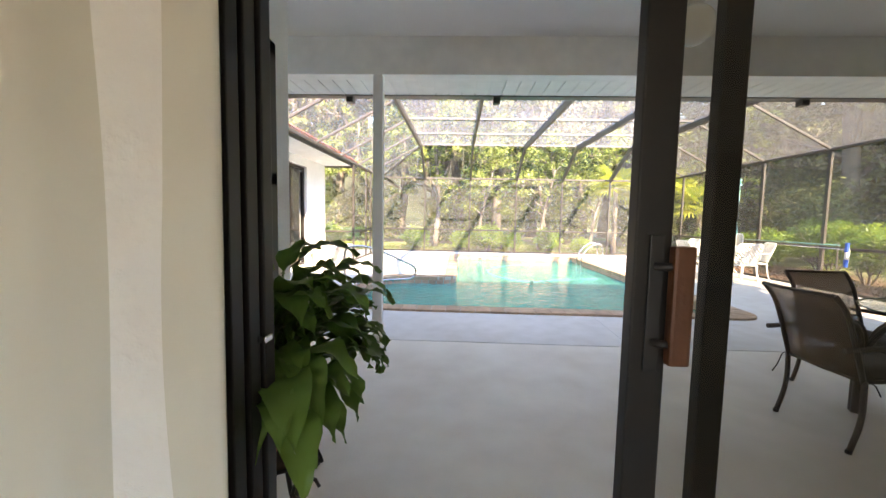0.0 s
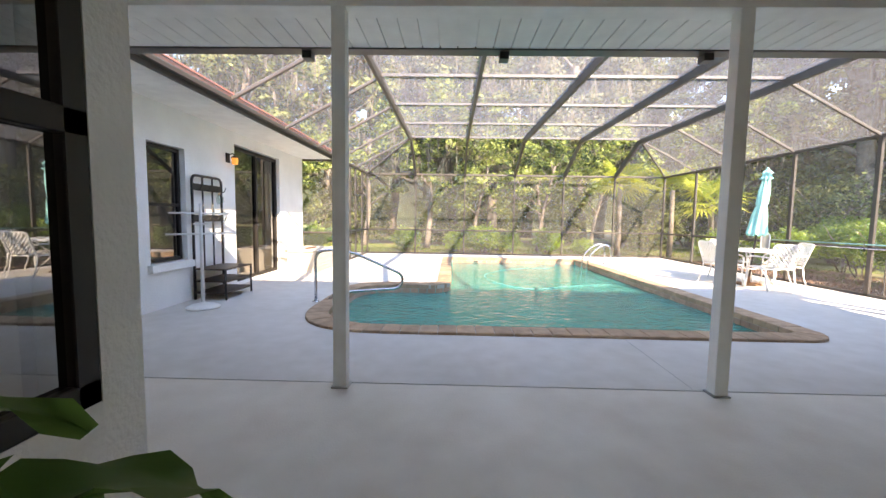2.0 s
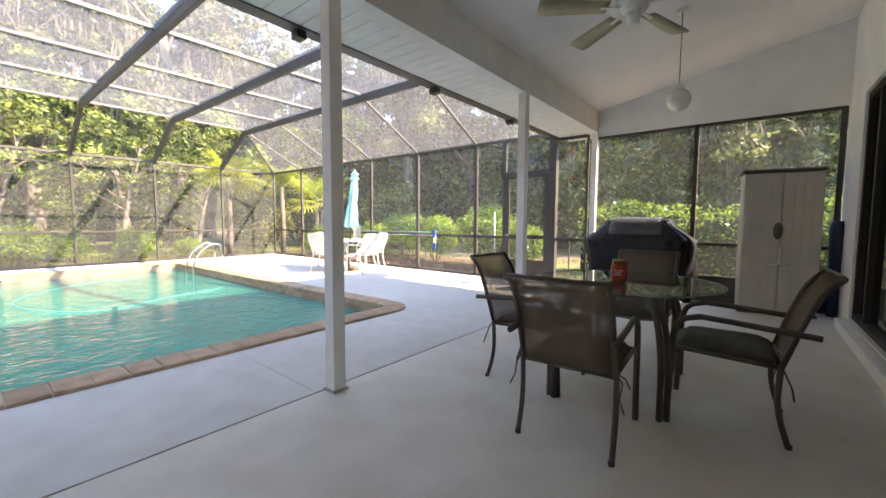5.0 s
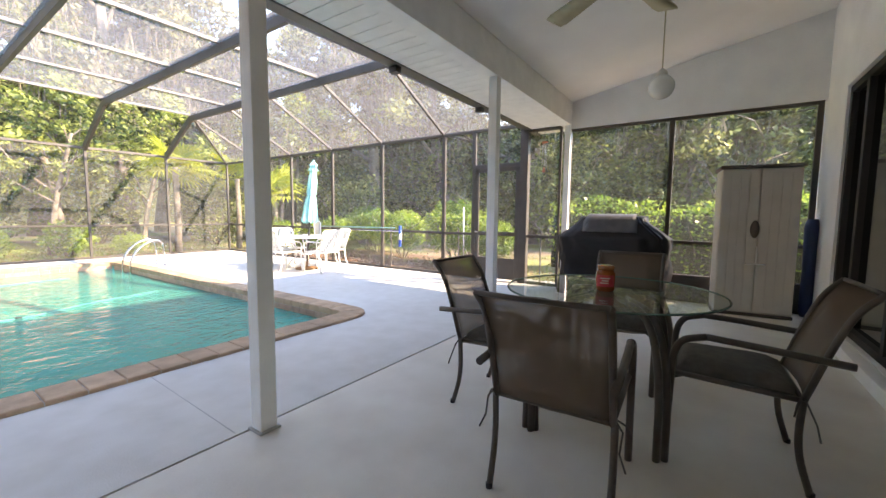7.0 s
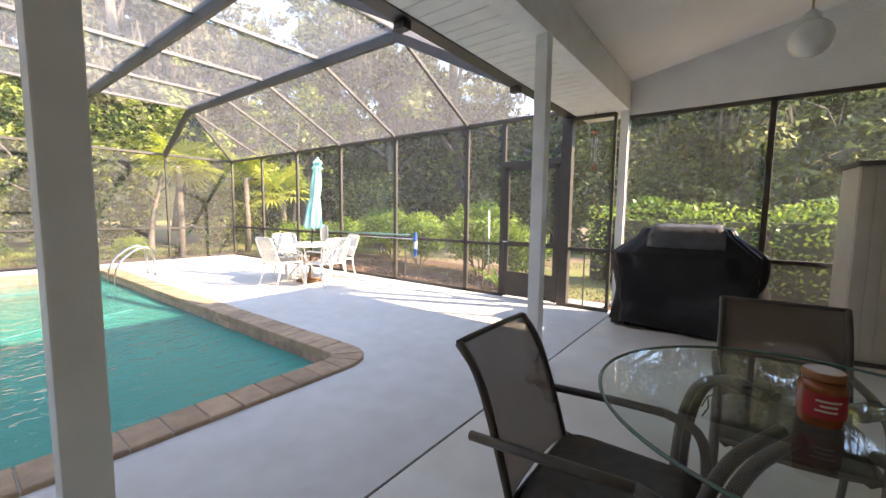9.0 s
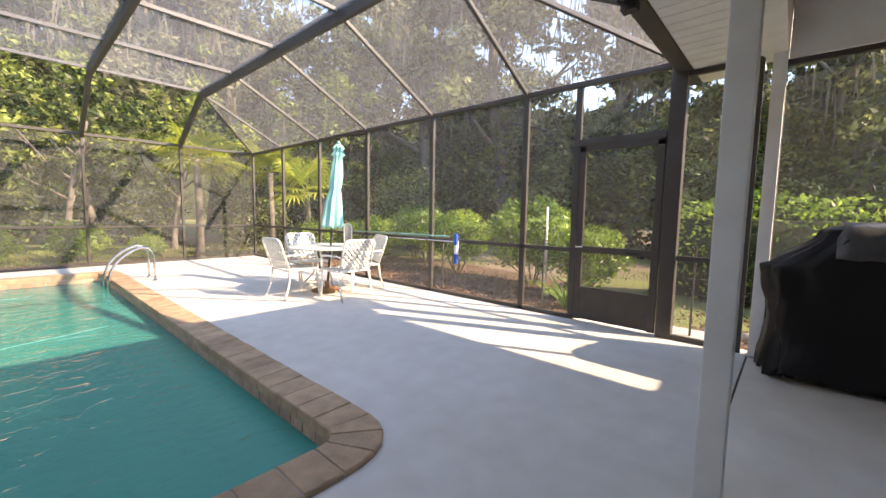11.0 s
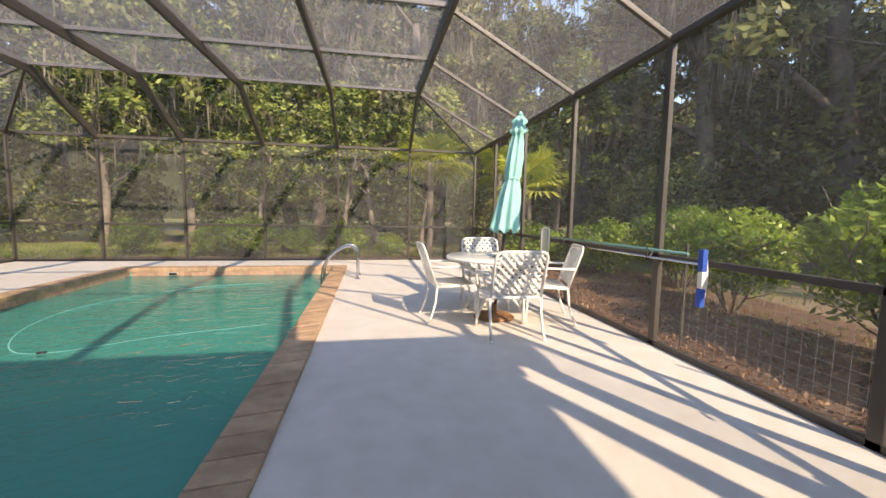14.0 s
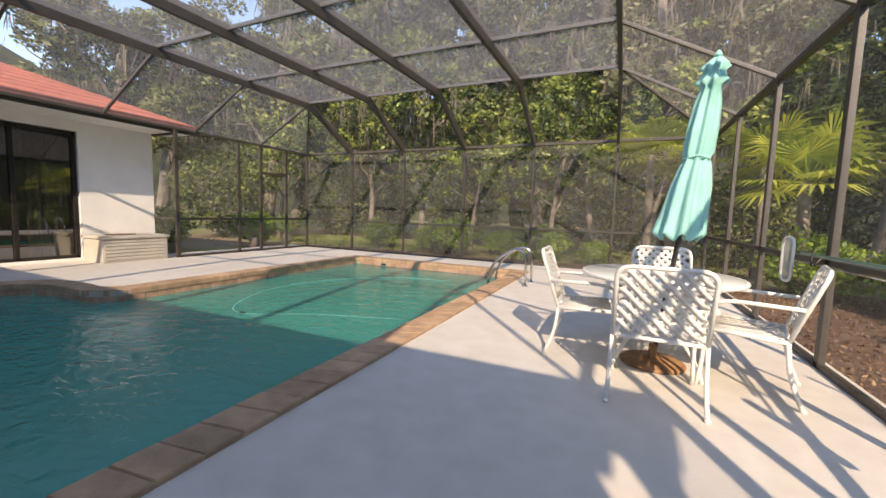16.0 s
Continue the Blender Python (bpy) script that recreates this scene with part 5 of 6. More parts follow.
part("pole", tube([lean * 0.10, lean * 2.33], 0.019, 10), M_POLE, um)
rows = []
prof = [(1.02, 0.155), (1.05, 0.15), (1.2, 0.135), (1.42, 0.115), (1.58, 0.085), (1.62, 0.072), (1.66, 0.088), (1.85, 0.088), (2.02, 0.075), (2.14, 0.058), (2.17, 0.10), (2.20, 0.075), (2.25, 0.06), (2.28, 0.085), (2.34, 0.035), (2.36, 0.012)]
for z, rad in prof:
    row = []
    for k in range(49):
        a = 2 * math.pi * k / 48
        f = 1 + 0.20 * math.cos(a * 8 + 0.5 * math.sin(z * 6)) + 0.06 * math.sin(a * 3 + z * 5)
        dz = 0.03 * math.cos(a * 8) if z < 1.1 else 0.0
        row.append(lean * z + Vector((rad * f * math.cos(a), rad * f * math.sin(a), dz)))
    rows.append(row)
part("canopy", sheet(rows, 0.003), M_TEAL, um, "closed aqua canopy")
part("strap", tube([lean * 1.62 + Vector((0.086 * math.cos(a), 0.086 * math.sin(a), 0.01 * math.sin(3 * a))) for a in [k * math.pi / 16 for k in range(32)]], 0.008, 6, None, True), M_TEAL, um)
part("finial", lathe([(0.03, 2.355), (0.025, 2.375), (0.008, 2.40)], 12, None, (0.271, 0.052, 0)), M_TEAL, um)

# cleaning tools on the right screen wall
ct = thing("telescopic_pole", "aqua and silver telescopic pool pole on wall hooks", "pool pole")
part("pole", tube([(7.94, 11.0, 0.90), (7.94, 8.55, 0.915)], 0.0125, 8), M_GREENP, ct)
part("inner_pole", tube([(7.93, 11.1, 0.83), (7.93, 8.40, 0.845)], 0.0095, 8), M_CHROME, ct, "silver inner pole")
for y in (10.68, 8.99):
    part("hook", tube(rounded([(7.99, y, 0.93), (7.90, y, 0.80), (7.90, y, 0.94)], 0.03, 4), 0.006, 6), M_BLACKM, ct)
br = thing("pool_brush", "blue and white pool wall brush", "brush", "", (7.93, 8.36, 0))
rows = [[(d + 0.03 * math.sin((z - 0.52) / 0.44 * math.pi), w_, z) for w_ in (-0.018, 0.018)] for z, d in [(0.52 + 0.044 * k, -0.02) for k in range(11)]]
part("back", sheet(rows, 0.02), M_WHITE, br)
part("bristles", box(-0.055, -0.024, 0.52, -0.01, 0.024, 0.66, 0.005), M_BLUE, br, "blue bristles")
part("bristles", box(-0.055, -0.024, 0.80, -0.01, 0.024, 0.97, 0.005), M_BLUE, br, "blue bristles")
part("bristles", box(-0.05, -0.022, 0.665, 0.0, 0.022, 0.795, 0.005), M_WHITE, br, "white bristles")
sn = thing("skimmer_net", "white flat pool skimmer net", "skimmer net", "", (7.90, 11.12, 0))
loop = rounded([(-0.02, -0.12, 0.64), (-0.02, 0.12, 0.64), (-0.02, 0.13, 1.03), (-0.02, -0.13, 1.03)], 0.1, 6, True)
part("frame", tube(loop, 0.012, 8, None, True), M_WHITE, sn)
b = bmesh.new()
b.faces.new([b.verts.new(p) for p in loop])
part("net", b, M_NET, sn, "pale net")


# ---- plants ----
def leaves_mesh(name, centres, sizes, material, seed, droop=0.0, aspect=0.45, up=0.0, facing=None):
    """Many small pointed leaves as one mesh: a bent diamond of four corners each."""
    g = np.random.default_rng(seed)
    c = np.asarray(centres, dtype=float)
    n = len(c)
    s = np.asarray(sizes, dtype=float).reshape(-1, 1) * np.ones((n, 1))
    d = g.normal(size=(n, 3))
    d[:, 2] = d[:, 2] * 0.7 - droop
    d /= np.linalg.norm(d, axis=1, keepdims=True)
    e = g.normal(size=(n, 3))
    e[:, 2] *= 1 - up
    if facing is not None:
        e = np.cross(d, np.asarray(facing) + g.normal(size=(n, 3)) * 0.45)
    e -= (e * d).sum(1, keepdims=True) * d
    e /= np.linalg.norm(e, axis=1, keepdims=True)
    nrm = np.cross(d, e)
    v = np.stack([c - d * s * 0.5, c + e * s * aspect * 0.5 + nrm * s * 0.08, c + d * s * 0.5, c - e * s * aspect * 0.5 + nrm * s * 0.08], 1).reshape(-1, 3)
    me = bpy.data.meshes.new(name)
    me.vertices.add(4 * n)
    me.vertices.foreach_set("co", v.ravel())
    me.loops.add(4 * n)
    me.loops.foreach_set("vertex_index", np.arange(4 * n, dtype=np.int32))
    me.polygons.add(n)
    me.polygons.foreach_set("loop_start", np.arange(0, 4 * n, 4, dtype=np.int32))
    me.materials.append(material)
    me.update(calc_edges=True)
    me.validate()
    return me


def grow(base, direction, length, bends, r, curl=0.35):
    """A wandering branch line."""
    pts, d, p = [Vector(base)], Vector(direction).normalized(), Vector(base)
    for _ in range(bends):
        d = (d + Vector((r.uniform(-1, 1), r.uniform(-1, 1), r.uniform(-0.5, 0.8))) * curl).normalized()
        p = p + d * (length / bends)
        pts.append(p.copy())
    return pts


def tree(seed, height, spread, leaf, count, size, moss=0, trunk=0.22, low=0.28, name="oak_tree", label=""):
    r = random.Random(seed)
    g = np.random.default_rng(seed)
    t = thing(name, label, "tree")
    b = bmesh.new()
    main = grow((0, 0, -0.2), (r.uniform(-0.12, 0.12), r.uniform(-0.12, 0.12), 1), height * 0.62, 7, r, 0.14)
    tube(main, [trunk * (1.25 if i == 0 else 1 - 0.075 * i) for i in range(len(main))], 10, b)
    ends = []
    nl = 9
    for k in range(nl):
        f = low + (0.97 - low) * k / (nl - 1)
        i = min(len(main) - 2, int(f * (len(main) - 1)))
        q = main[i].lerp(main[i + 1], f * (len(main) - 1) - i)
        a = k * 2.4 + r.uniform(-0.5, 0.5)
        ln = spread * r.uniform(0.7, 1.1) * (1.1 - 0.4 * f)
        limb = grow(q, (math.cos(a), math.sin(a), 0.45 + 0.8 * f), ln, 6, r, 0.30)
        rad = trunk * 0.42 * (1.1 - 0.5 * f)
        tube(limb, [rad * (1 - 0.14 * j) for j in range(7)], 7, b)
        ends += limb[2:]
        for j in (2, 3, 4, 5):
            sub = grow(limb[j], (math.cos(a + r.uniform(-1.4, 1.4)), math.sin(a + r.uniform(-1.4, 1.4)), r.uniform(-0.1, 0.9)), ln * 0.5, 4, r, 0.4)
            tube(sub, [rad * 0.4 * (1 - 0.2 * m) for m in range(5)], 5, b)
            ends += sub[1:]
    part("trunk", b, M_BARK, t)
    e = np.array([tuple(p) for p in ends])
    sig = spread * 0.062
    heart = e[g.permutation(len(e))[:int(len(e) * 0.55)]] + g.normal(size=(int(len(e) * 0.55), 3)) * sig
    girth = g.uniform(0.55, 1.5, len(heart)) * sig * 0.85
    pick = g.choice(len(heart), count, p=girth ** 2 / (girth ** 2).sum())
    ball = g.normal(size=(count, 3))
    ball *= np.minimum(1.0, 1.7 / np.linalg.norm(ball, axis=1, keepdims=True)) * np.array((1, 1, 0.62))
    c = heart[pick] + ball * girth[pick][:, None]
    c[:, 2] -= 0.12 * (ball[:, 0] ** 2 + ball[:, 1] ** 2) * girth[pick]
    new_ob = new("crown", leaves_mesh("crown", c, g.uniform(0.7, 1.3, count) * size, leaf, seed + 5, facing=ball + (0, 0, 0.5)))
    new_ob.parent = t
    if moss:
        pick = g.integers(0, len(e), moss)
        top = e[pick] + g.normal(size=(moss, 3)) * sig * 0.5
        vs, fs = [], []
        for p in top:
            ln = g.uniform(0.35, 1.3)
            for _ in range(3):
                o = g.normal(size=3) * 0.07
                a = g.uniform(0, 6.28)
                w = np.array((math.cos(a), math.sin(a), 0)) * g.uniform(0.007, 0.018)
                k = len(vs)
                q = p + o
                l2 = ln * g.uniform(0.6, 1.1)
                sway = np.array((g.normal() * 0.05, g.normal() * 0.05, 0))
                vs += [q - w, q + w, q + w * 1.2 + sway - (0, 0, l2 * 0.55), q - w * 1.2 + sway - (0, 0, l2 * 0.55), q + sway * 1.5 - (0, 0, l2)]
                fs += [(k, k + 1, k + 2, k + 3), (k + 3, k + 2, k + 4)]
        mo = new("moss", mesh_from("moss", vs, fs, M_MOSS))
        mo.parent = t
        tagged(mo, "grey hanging moss")
    return t


def shrub(seed, rx, h, leaf, count, size, name="shrub", label="", stems=6, bare=0.25):
    r = random.Random(seed)
    g = np.random.default_rng(seed)
    t = thing(name, label, "shrub")
    b = bmesh.new()
    ends = []
    for k in range(stems):
        a = 2 * math.pi * k / stems + r.uniform(-0.4, 0.4)
        st_ = grow((0.06 * math.cos(a), 0.06 * math.sin(a), -0.03), (0.5 * math.cos(a), 0.5 * math.sin(a), 1), h * 0.9, 5, r, 0.28)
        tube(st_, [0.022 * (1 - 0.15 * i) for i in range(6)], 6, b)
        ends += st_[2:]
        for j in (1, 2, 3, 4):
            sub = grow(st_[j], (math.cos(a + r.uniform(-1, 1)), math.sin(a + r.uniform(-1, 1)), 0.5), h * 0.45, 3, r, 0.4)
            tube(sub, [0.011, 0.009, 0.007, 0.004], 5, b)
            ends += sub[1:]
    part("stem", b, M_BARK, t)
    u = g.normal(size=(count, 3))
    u /= np.linalg.norm(u, axis=1, keepdims=True)
    rad = g.uniform(0.55, 1.0, (count, 1)) ** 0.6
    ph = g.uniform(0, 6.28, 6)
    lump = 1 + 0.16 * np.sin(u[:, 0] * 5 + ph[0]) * np.cos(u[:, 1] * 6 + ph[1]) + 0.14 * np.sin(u[:, 2] * 7 + ph[2] + u[:, 0] * 4)
    c = u * rad * lump[:, None] * np.array((rx, rx, h * (1 - bare) * 0.5)) + np.array((0, 0, h * (bare + (1 - bare) * 0.5)))
    o = new("crown", leaves_mesh("crown", c, g.uniform(0.7, 1.3, count) * size, leaf, seed + 9, 0.0, 0.5, 0.3, u + (0, 0, 0.5)))
    o.parent = t
    return t


def fan_palm(seed, at, h, n=15, label=""):
    r = random.Random(seed)
    t = thing("fan_palm", label, "palm", "", at)
    part("trunk", tube([(0, 0, -0.1), (0.03, 0.02, h * 0.5), (0.0, 0.0, h)], [0.11, 0.09, 0.08], 10), M_BARK, t)
    for k in range(n):
        a = k * 2.4
        el = r.uniform(-0.35, 1.1)
        d = Vector((math.cos(a) * math.cos(el), math.sin(a) * math.cos(el), math.sin(el)))
        pl_ = r.uniform(0.45, 0.75)
        hub = Vector((0, 0, h)) + d * pl_
        b = tube([(0, 0, h), hub], 0.010, 5)
        sd_ = Vector((-math.sin(a), math.cos(a), 0))
        upv = d.cross(sd_).normalized() * -1
        m = 22
        for j in range(m):
            an = radians(-125 + 250 * j / (m - 1))
            ld_ = d * math.cos(an) + sd_ * math.sin(an)
            ln = r.uniform(0.62, 0.85) * (1 - 0.25 * abs(an) / 2.2)
            wv = (ld_.cross(upv)).normalized() * 0.03
            tip = hub + ld_ * ln + Vector((0, 0, -0.16 * ln - r.uniform(0, 0.09)))
            mid = hub + ld_ * ln * 0.6
            vs_ = [b.verts.new(p) for p in (hub, mid + wv, tip, mid - wv)]
            b.faces.new(vs_)
        part("frond", b, M_PALM, t)
    return t


def sago(seed, at, size, label):
    r = random.Random(seed)
    t = thing("sago_palm", label, "palm", "", at)
    part("trunk", lathe([(0.12, -0.05), (0.15, 0.1), (0.12, 0.3), (0.05, 0.36)], 12), M_BARK, t)
    for k in range(22):
        a = k * 2.4
        pts_ = []
        el, p = r.uniform(0.5, 1.2), Vector((0, 0, 0.32))
        for i in range(9):
            pts_.append(p.copy())
            p = p + Vector((math.cos(a) * math.cos(el), math.sin(a) * math.cos(el), math.sin(el))) * size / 8
            el -= 0.20
        b = tube(pts_, 0.006, 4)
        sd_ = Vector((-math.sin(a), math.cos(a), 0))
        for i in range(1, 9):
            for f in (0, 0.33, 0.66):
                q = pts_[i - 1].lerp(pts_[i], f)
                l_ = 0.17 * math.sin(math.pi * min(0.95, (i - 1 + f) / 8 + 0.12))
                for s in (-1, 1):
                    tip = q + sd_ * s * l_ + Vector((0, 0, -0.03)) + (pts_[i] - pts_[i - 1]) * 0.5
                    w_ = (pts_[i] - pts_[i - 1]).normalized() * 0.012
                    b.faces.new([b.verts.new(v) for v in (q - w_, q + w_, tip)])
        part("frond", b, M_PLANT, t)
    return t


OAK = "spreading live oak with grey hanging moss"
kinds = [
    tree(21, 13, 5.6, M_LEAF_A, 11000, 0.225, 420, 0.30, 0.30, "oak_tree", OAK),
    tree(22, 12, 5.0, M_LEAF_D, 11000, 0.215, 600, 0.26, 0.34, "oak_tree", "tall pale oak draped in grey moss"),
    tree(23, 10, 4.2, M_LEAF_B, 6500, 0.23, 120, 0.16, 0.42, "broadleaf_tree", "bright green broadleaf tree with low branches"),
    tree(24, 14, 4.8, M_LEAF_A, 10500, 0.225, 350, 0.24, 0.25, "oak_tree", "tall dark-leaved oak at the wood's edge"),
    tree(25, 7, 3.2, M_LEAF_B, 4600, 0.185, 0, 0.10, 0.38, "broadleaf_tree", "slender young tree with bright leaves"),
]
places = [
    (0, 3.0, 24.5, 1.1), (3, 3.5, 31.0, 1.5), (1, -1.0, 27.0, 1.3), (0, 9.5, 31.0, 1.4), (2, -0.5, 19.8, 0.85), (4, 4.4, 19.0, 0.9), (1, 8.2, 25.0, 1.05), (2, 5.6, 22.5, 1.0), (3, -5.0, 24.0, 1.0), (0, -10.0, 21.0, 1.0),
    (4, 1.6, 19.6, 1.0), (3, 1.0, 29.5, 1.1), (1, 12.5, 28.5, 1.1), (0, 14.5, 22.0, 1.0), (1, 17.0, 17.5, 1.05),
    (1, 19.5, 10.0, 1.1), (0, 20.5, 4.0, 1.0),
    (1, -8.0, 28.0, 1.1), (3, -14.0, 26.5, 1.1), (0, -13.5, 16.0, 1.0), (1, -12.5, 33.0, 1.2), (3, 6.5, 33.0, 1.2), (0, 13.0, 35.0, 1.2), (2, -3.6, 20.8, 0.95),
    (4, 7.2, 20.4, 1.1), (4, -6.8, 18.8, 1.1), (1, -4.0, 32.0, 1.1), (2, 11.8, 19.0, 0.9), (0, -18.0, 20.5, 1.1), (3, 27.0, 6.0, 1.1), (0, 25.0, 21.5, 1.1), (3, 20.5, 29.0, 1.1), (1, 26.0, -4.0, 1.1),
    (3, 19.5, 14.6, 1.0), (2, 24.5, -7.5, 0.9),
]
used = set()
for k, (i, x, y, s) in enumerate(places):
    m = pose(x, y, -0.12, 0, 0, (k * 77) % 360) @ Matrix.Scale(s, 4)
    if i in used:
        copy_thing(kinds[i], m)
    else:
        used.add(i)
        kinds[i].matrix_basis = m

SH = "rounded green shrub with glossy leaves and bare stems"
sk_ = [shrub(31, 0.85, 1.65, M_LEAF_C, 5200, 0.092, "shrub", SH + " in the mulch"), shrub(32, 0.7, 1.1, M_LEAF_C, 2600, 0.10, "shrub", "low bright green shrub", 5, 0.1), shrub(33, 1.3, 2.4, M_LEAF_T, 3600, 0.12, "shrub", "tall dark green thicket shrub", 7, 0.05)]
spots = [
    (0, 10.1, 8.3, 1.0), (0, 10.4, 10.4, 0.86), (0, 11.0, 12.0, 0.9), (0, 9.7, 7.1, 0.72), (1, 9.4, 15.0, 1.0), (1, 10.5, 13.8, 1.1), (0, 12.0, 13.5, 0.95),
    (1, 1.9, 17.3, 1.05), (1, 0.9, 17.9, 0.8), (1, 4.6, 18.0, 0.9), (1, -1.2, 18.2, 0.9), (1, 5.9, 17.6, 0.6), (1, 3.1, 18.4, 0.7), (1, -4.4, 15.6, 1.0), (1, -5.2, 13.2, 1.1),
    (2, 13.6, 15.5, 1.2), (2, 16.8, 10.6, 1.2), (2, 15.0, 18.5, 1.3), (2, 0.4, 22.0, 1.1), (2, 6.8, 24.0, 1.1), (2, -4.0, 22.5, 1.1), (2, 10.8, 22.3, 1.2), (2, -8.5, 17.5, 1.2),
    (2, 18.8, 5.2, 1.2), (2, 18.2, 0.2, 1.1), (2, -10.5, 13.0, 1.2), (2, 3.6, 26.0, 1.3), (2, -7.0, 22.5, 1.2), (2, 14.0, 24.5, 1.3), (2, 19.0, -3.5, 1.3), (2, 9.4, 19.6, 0.9), (2, 17.5, 8.2, 1.4), (2, 21.5, 12.0, 2.2), (2, 22.0, 7.0, 2.2), (2, 20.5, 16.5, 2.2), (2, 21.5, 2.5, 2.2), (2, 18.5, 20.5, 1.9), (2, 24.0, 18.0, 2.4), (2, 21.0, -2.0, 2.0), (2, 21.5, -6.5, 2.2),
]
used = set()
for k, (i, x, y, s) in enumerate(spots):
    m = pose(x, y, -0.10, 0, 0, (k * 61) % 360) @ Matrix.Scale(s, 4)
    if i in used:
        copy_thing(sk_[i], m)
    else:
        used.add(i)
        sk_[i].matrix_basis = m

# clipped hedge along the lanai side
g = np.random.default_rng(41)
hg = thing("hedge", "long clipped green hedge of glossy leaves", "hedge", "", (11.4, 1.2, -0.12))
n = 15000
hc = np.stack([g.uniform(-0.62, 0.62, n), g.uniform(-6.2, 4.9, n), g.uniform(0.08, 1.72, n)], 1)
edge = (np.abs(hc[:, 0]) > 0.38) | (hc[:, 2] > 1.42) | (g.uniform(size=n) < 0.25)
hc = hc[edge]
hc[:, 2] += 0.09 * np.sin(hc[:, 1] * 2.1) * (hc[:, 2] > 0.9) + 0.05 * np.sin(hc[:, 1] * 5.3)
hc[:, 0] += 0.10 * np.sin(hc[:, 1] * 1.7 + hc[:, 2] * 2)
o = new("foliage", leaves_mesh("foliage", hc, g.uniform(0.07, 0.12, len(hc)), M_LEAF_C, 42, 0, 0.5, 0.3, np.stack([hc[:, 0] * 1.6, hc[:, 1] * 0, np.clip(hc[:, 2] - 0.5, 0.2, 1.2)], 1)))
o.parent = hg
b = bmesh.new()
for k in range(26):
    tube(grow((g.uniform(-0.2, 0.2), -6 + 0.43 * k, -0.02), (g.uniform(-0.4, 0.4), g.uniform(-0.3, 0.3), 1), 1.4, 4, random.Random(k), 0.2), [0.025, 0.02, 0.016, 0.012, 0.008], 5, b)
part("stem", b, M_BARK, hg)
# plain dark sheet inside: shade between the leaves put into colour
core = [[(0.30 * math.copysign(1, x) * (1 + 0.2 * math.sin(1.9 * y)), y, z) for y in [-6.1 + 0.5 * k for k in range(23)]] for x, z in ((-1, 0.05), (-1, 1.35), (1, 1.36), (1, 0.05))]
part("shade_core", sheet(core, 0.01), mat("dark hedge shade", (0.035, 0.045, 0.018), 1.0, var=0.4, scale=14, bump=0.8, bscale=25), hg)

fan_palm(51, (7.0, 17.0, -0.1), 2.75, 24, "lime green fan palm behind the far screen")
fan_palm(52, (9.25, 15.15, -0.1), 1.95, 20, "yellow-green fan palm beside the screen wall")
fan_palm(53, (9.3, 17.6, -0.1), 2.6, 14, "tall fan palm in the corner bed")
sago(54, (-3.9, 15.2, -0.1), 1.5, "dark green sago palm with arching fronds")
sago(55, (-4.9, 17.4, -0.1), 1.7, "large dark sago palm with arching fronds")
sago(56, (2.6, 19.2, -0.1), 1.3, "dark sago palm on the far lawn")

# spiky plant, pots and small things outside the door
gp = thing("strap_leaf_plant", "spiky grey-green strap-leaved plant in the bed", "plant", "", (8.75, 7.0, -0.08))
r = random.Random(5)
for k in range(34):
    a = r.uniform(0, 6.28)
    rows = leaf_blade((0.02 * math.cos(a), 0.02 * math.sin(a), 0), (math.cos(a) * 0.5, math.sin(a) * 0.5, 1.0), r.uniform(0.45, 0.75), 0.017, r.uniform(0.6, 1.7), r)
    part("leaf", sheet(rows), M_LEAF_C, gp, "", True)
tpot = thing("clay_pot", "small terracotta pot in the mulch", "pot", "", (9.0, 6.72, -0.085))
part("pot", lathe([(0.10, 0), (0.14, 0.20), (0.155, 0.20), (0.16, 0.25), (0.14, 0.25), (0.13, 0.16)], 24), M_TERRA, tpot)
wp = thing("white_pole", "thin white pole leaning in the shrub bed", "pole", "", (9.35, 7.62, -0.1))
part("pole", tube([(0, 0, 0), (0.02, 0.03, 1.5)], 0.017, 8), M_WHITE, wp)
part("brace", tube([(0.01, 0.01, 0.6), (0.05, -0.28, 0.0)], 0.010, 6), M_WHITE, wp)
stp = tagged(new("trim_step"), "small grey concrete step outside the screen door", "step", "", "structure")
part("slab", box(8.16, 5.15, -0.12, 8.75, 6.55, -0.04, 0.015), M_CONC, stp)
ed = thing("garden_edging", "row of scalloped concrete garden edging", "edging", "", (8.75, 3.2, -0.12))
for k in range(13):
    b = lathe([(0.075, 0), (0.075, 0.08), (0.06, 0.115), (0.02, 0.13)], 12, None, (0.12 * math.sin(k * 0.25), 0.155 * k, 0))
    part("stone", b, M_CONC, ed)
fe = thing("wire_fence", "low galvanised wire garden fence outside the screen", "fence")
b = bmesh.new()
for y in [2.0 + 0.10 * k for k in range(72)]:
    beam((8.42, y, -0.1), (8.42, y, 0.82), 0.0016, 0.0016, b)
for z in [0.0 + 0.085 * k for k in range(10)]:
    beam((8.42, 2.0, z), (8.42, 9.1, z), 0.0016, 0.0016, b)
part("wire_grid", b, M_WIRE, fe)
for y in (2.0, 3.7, 5.4, 7.2, 9.1):
    part("stake", beam((8.43, y, -0.12), (8.43, y, 0.95), 0.02, 0.02), M_BRONZE, fe)

# fallen leaves
n = 9500
lc = np.concatenate([np.stack([8.2 + 2.6 * g.beta(1, 1.6, 6500), g.uniform(2.0, 15.5, 6500), g.uniform(-0.075, -0.045, 6500)], 1), np.stack([g.uniform(-3, 9, n - 6500), g.uniform(16.0, 20.5, n - 6500), g.uniform(-0.112, -0.06, n - 6500)], 1)])
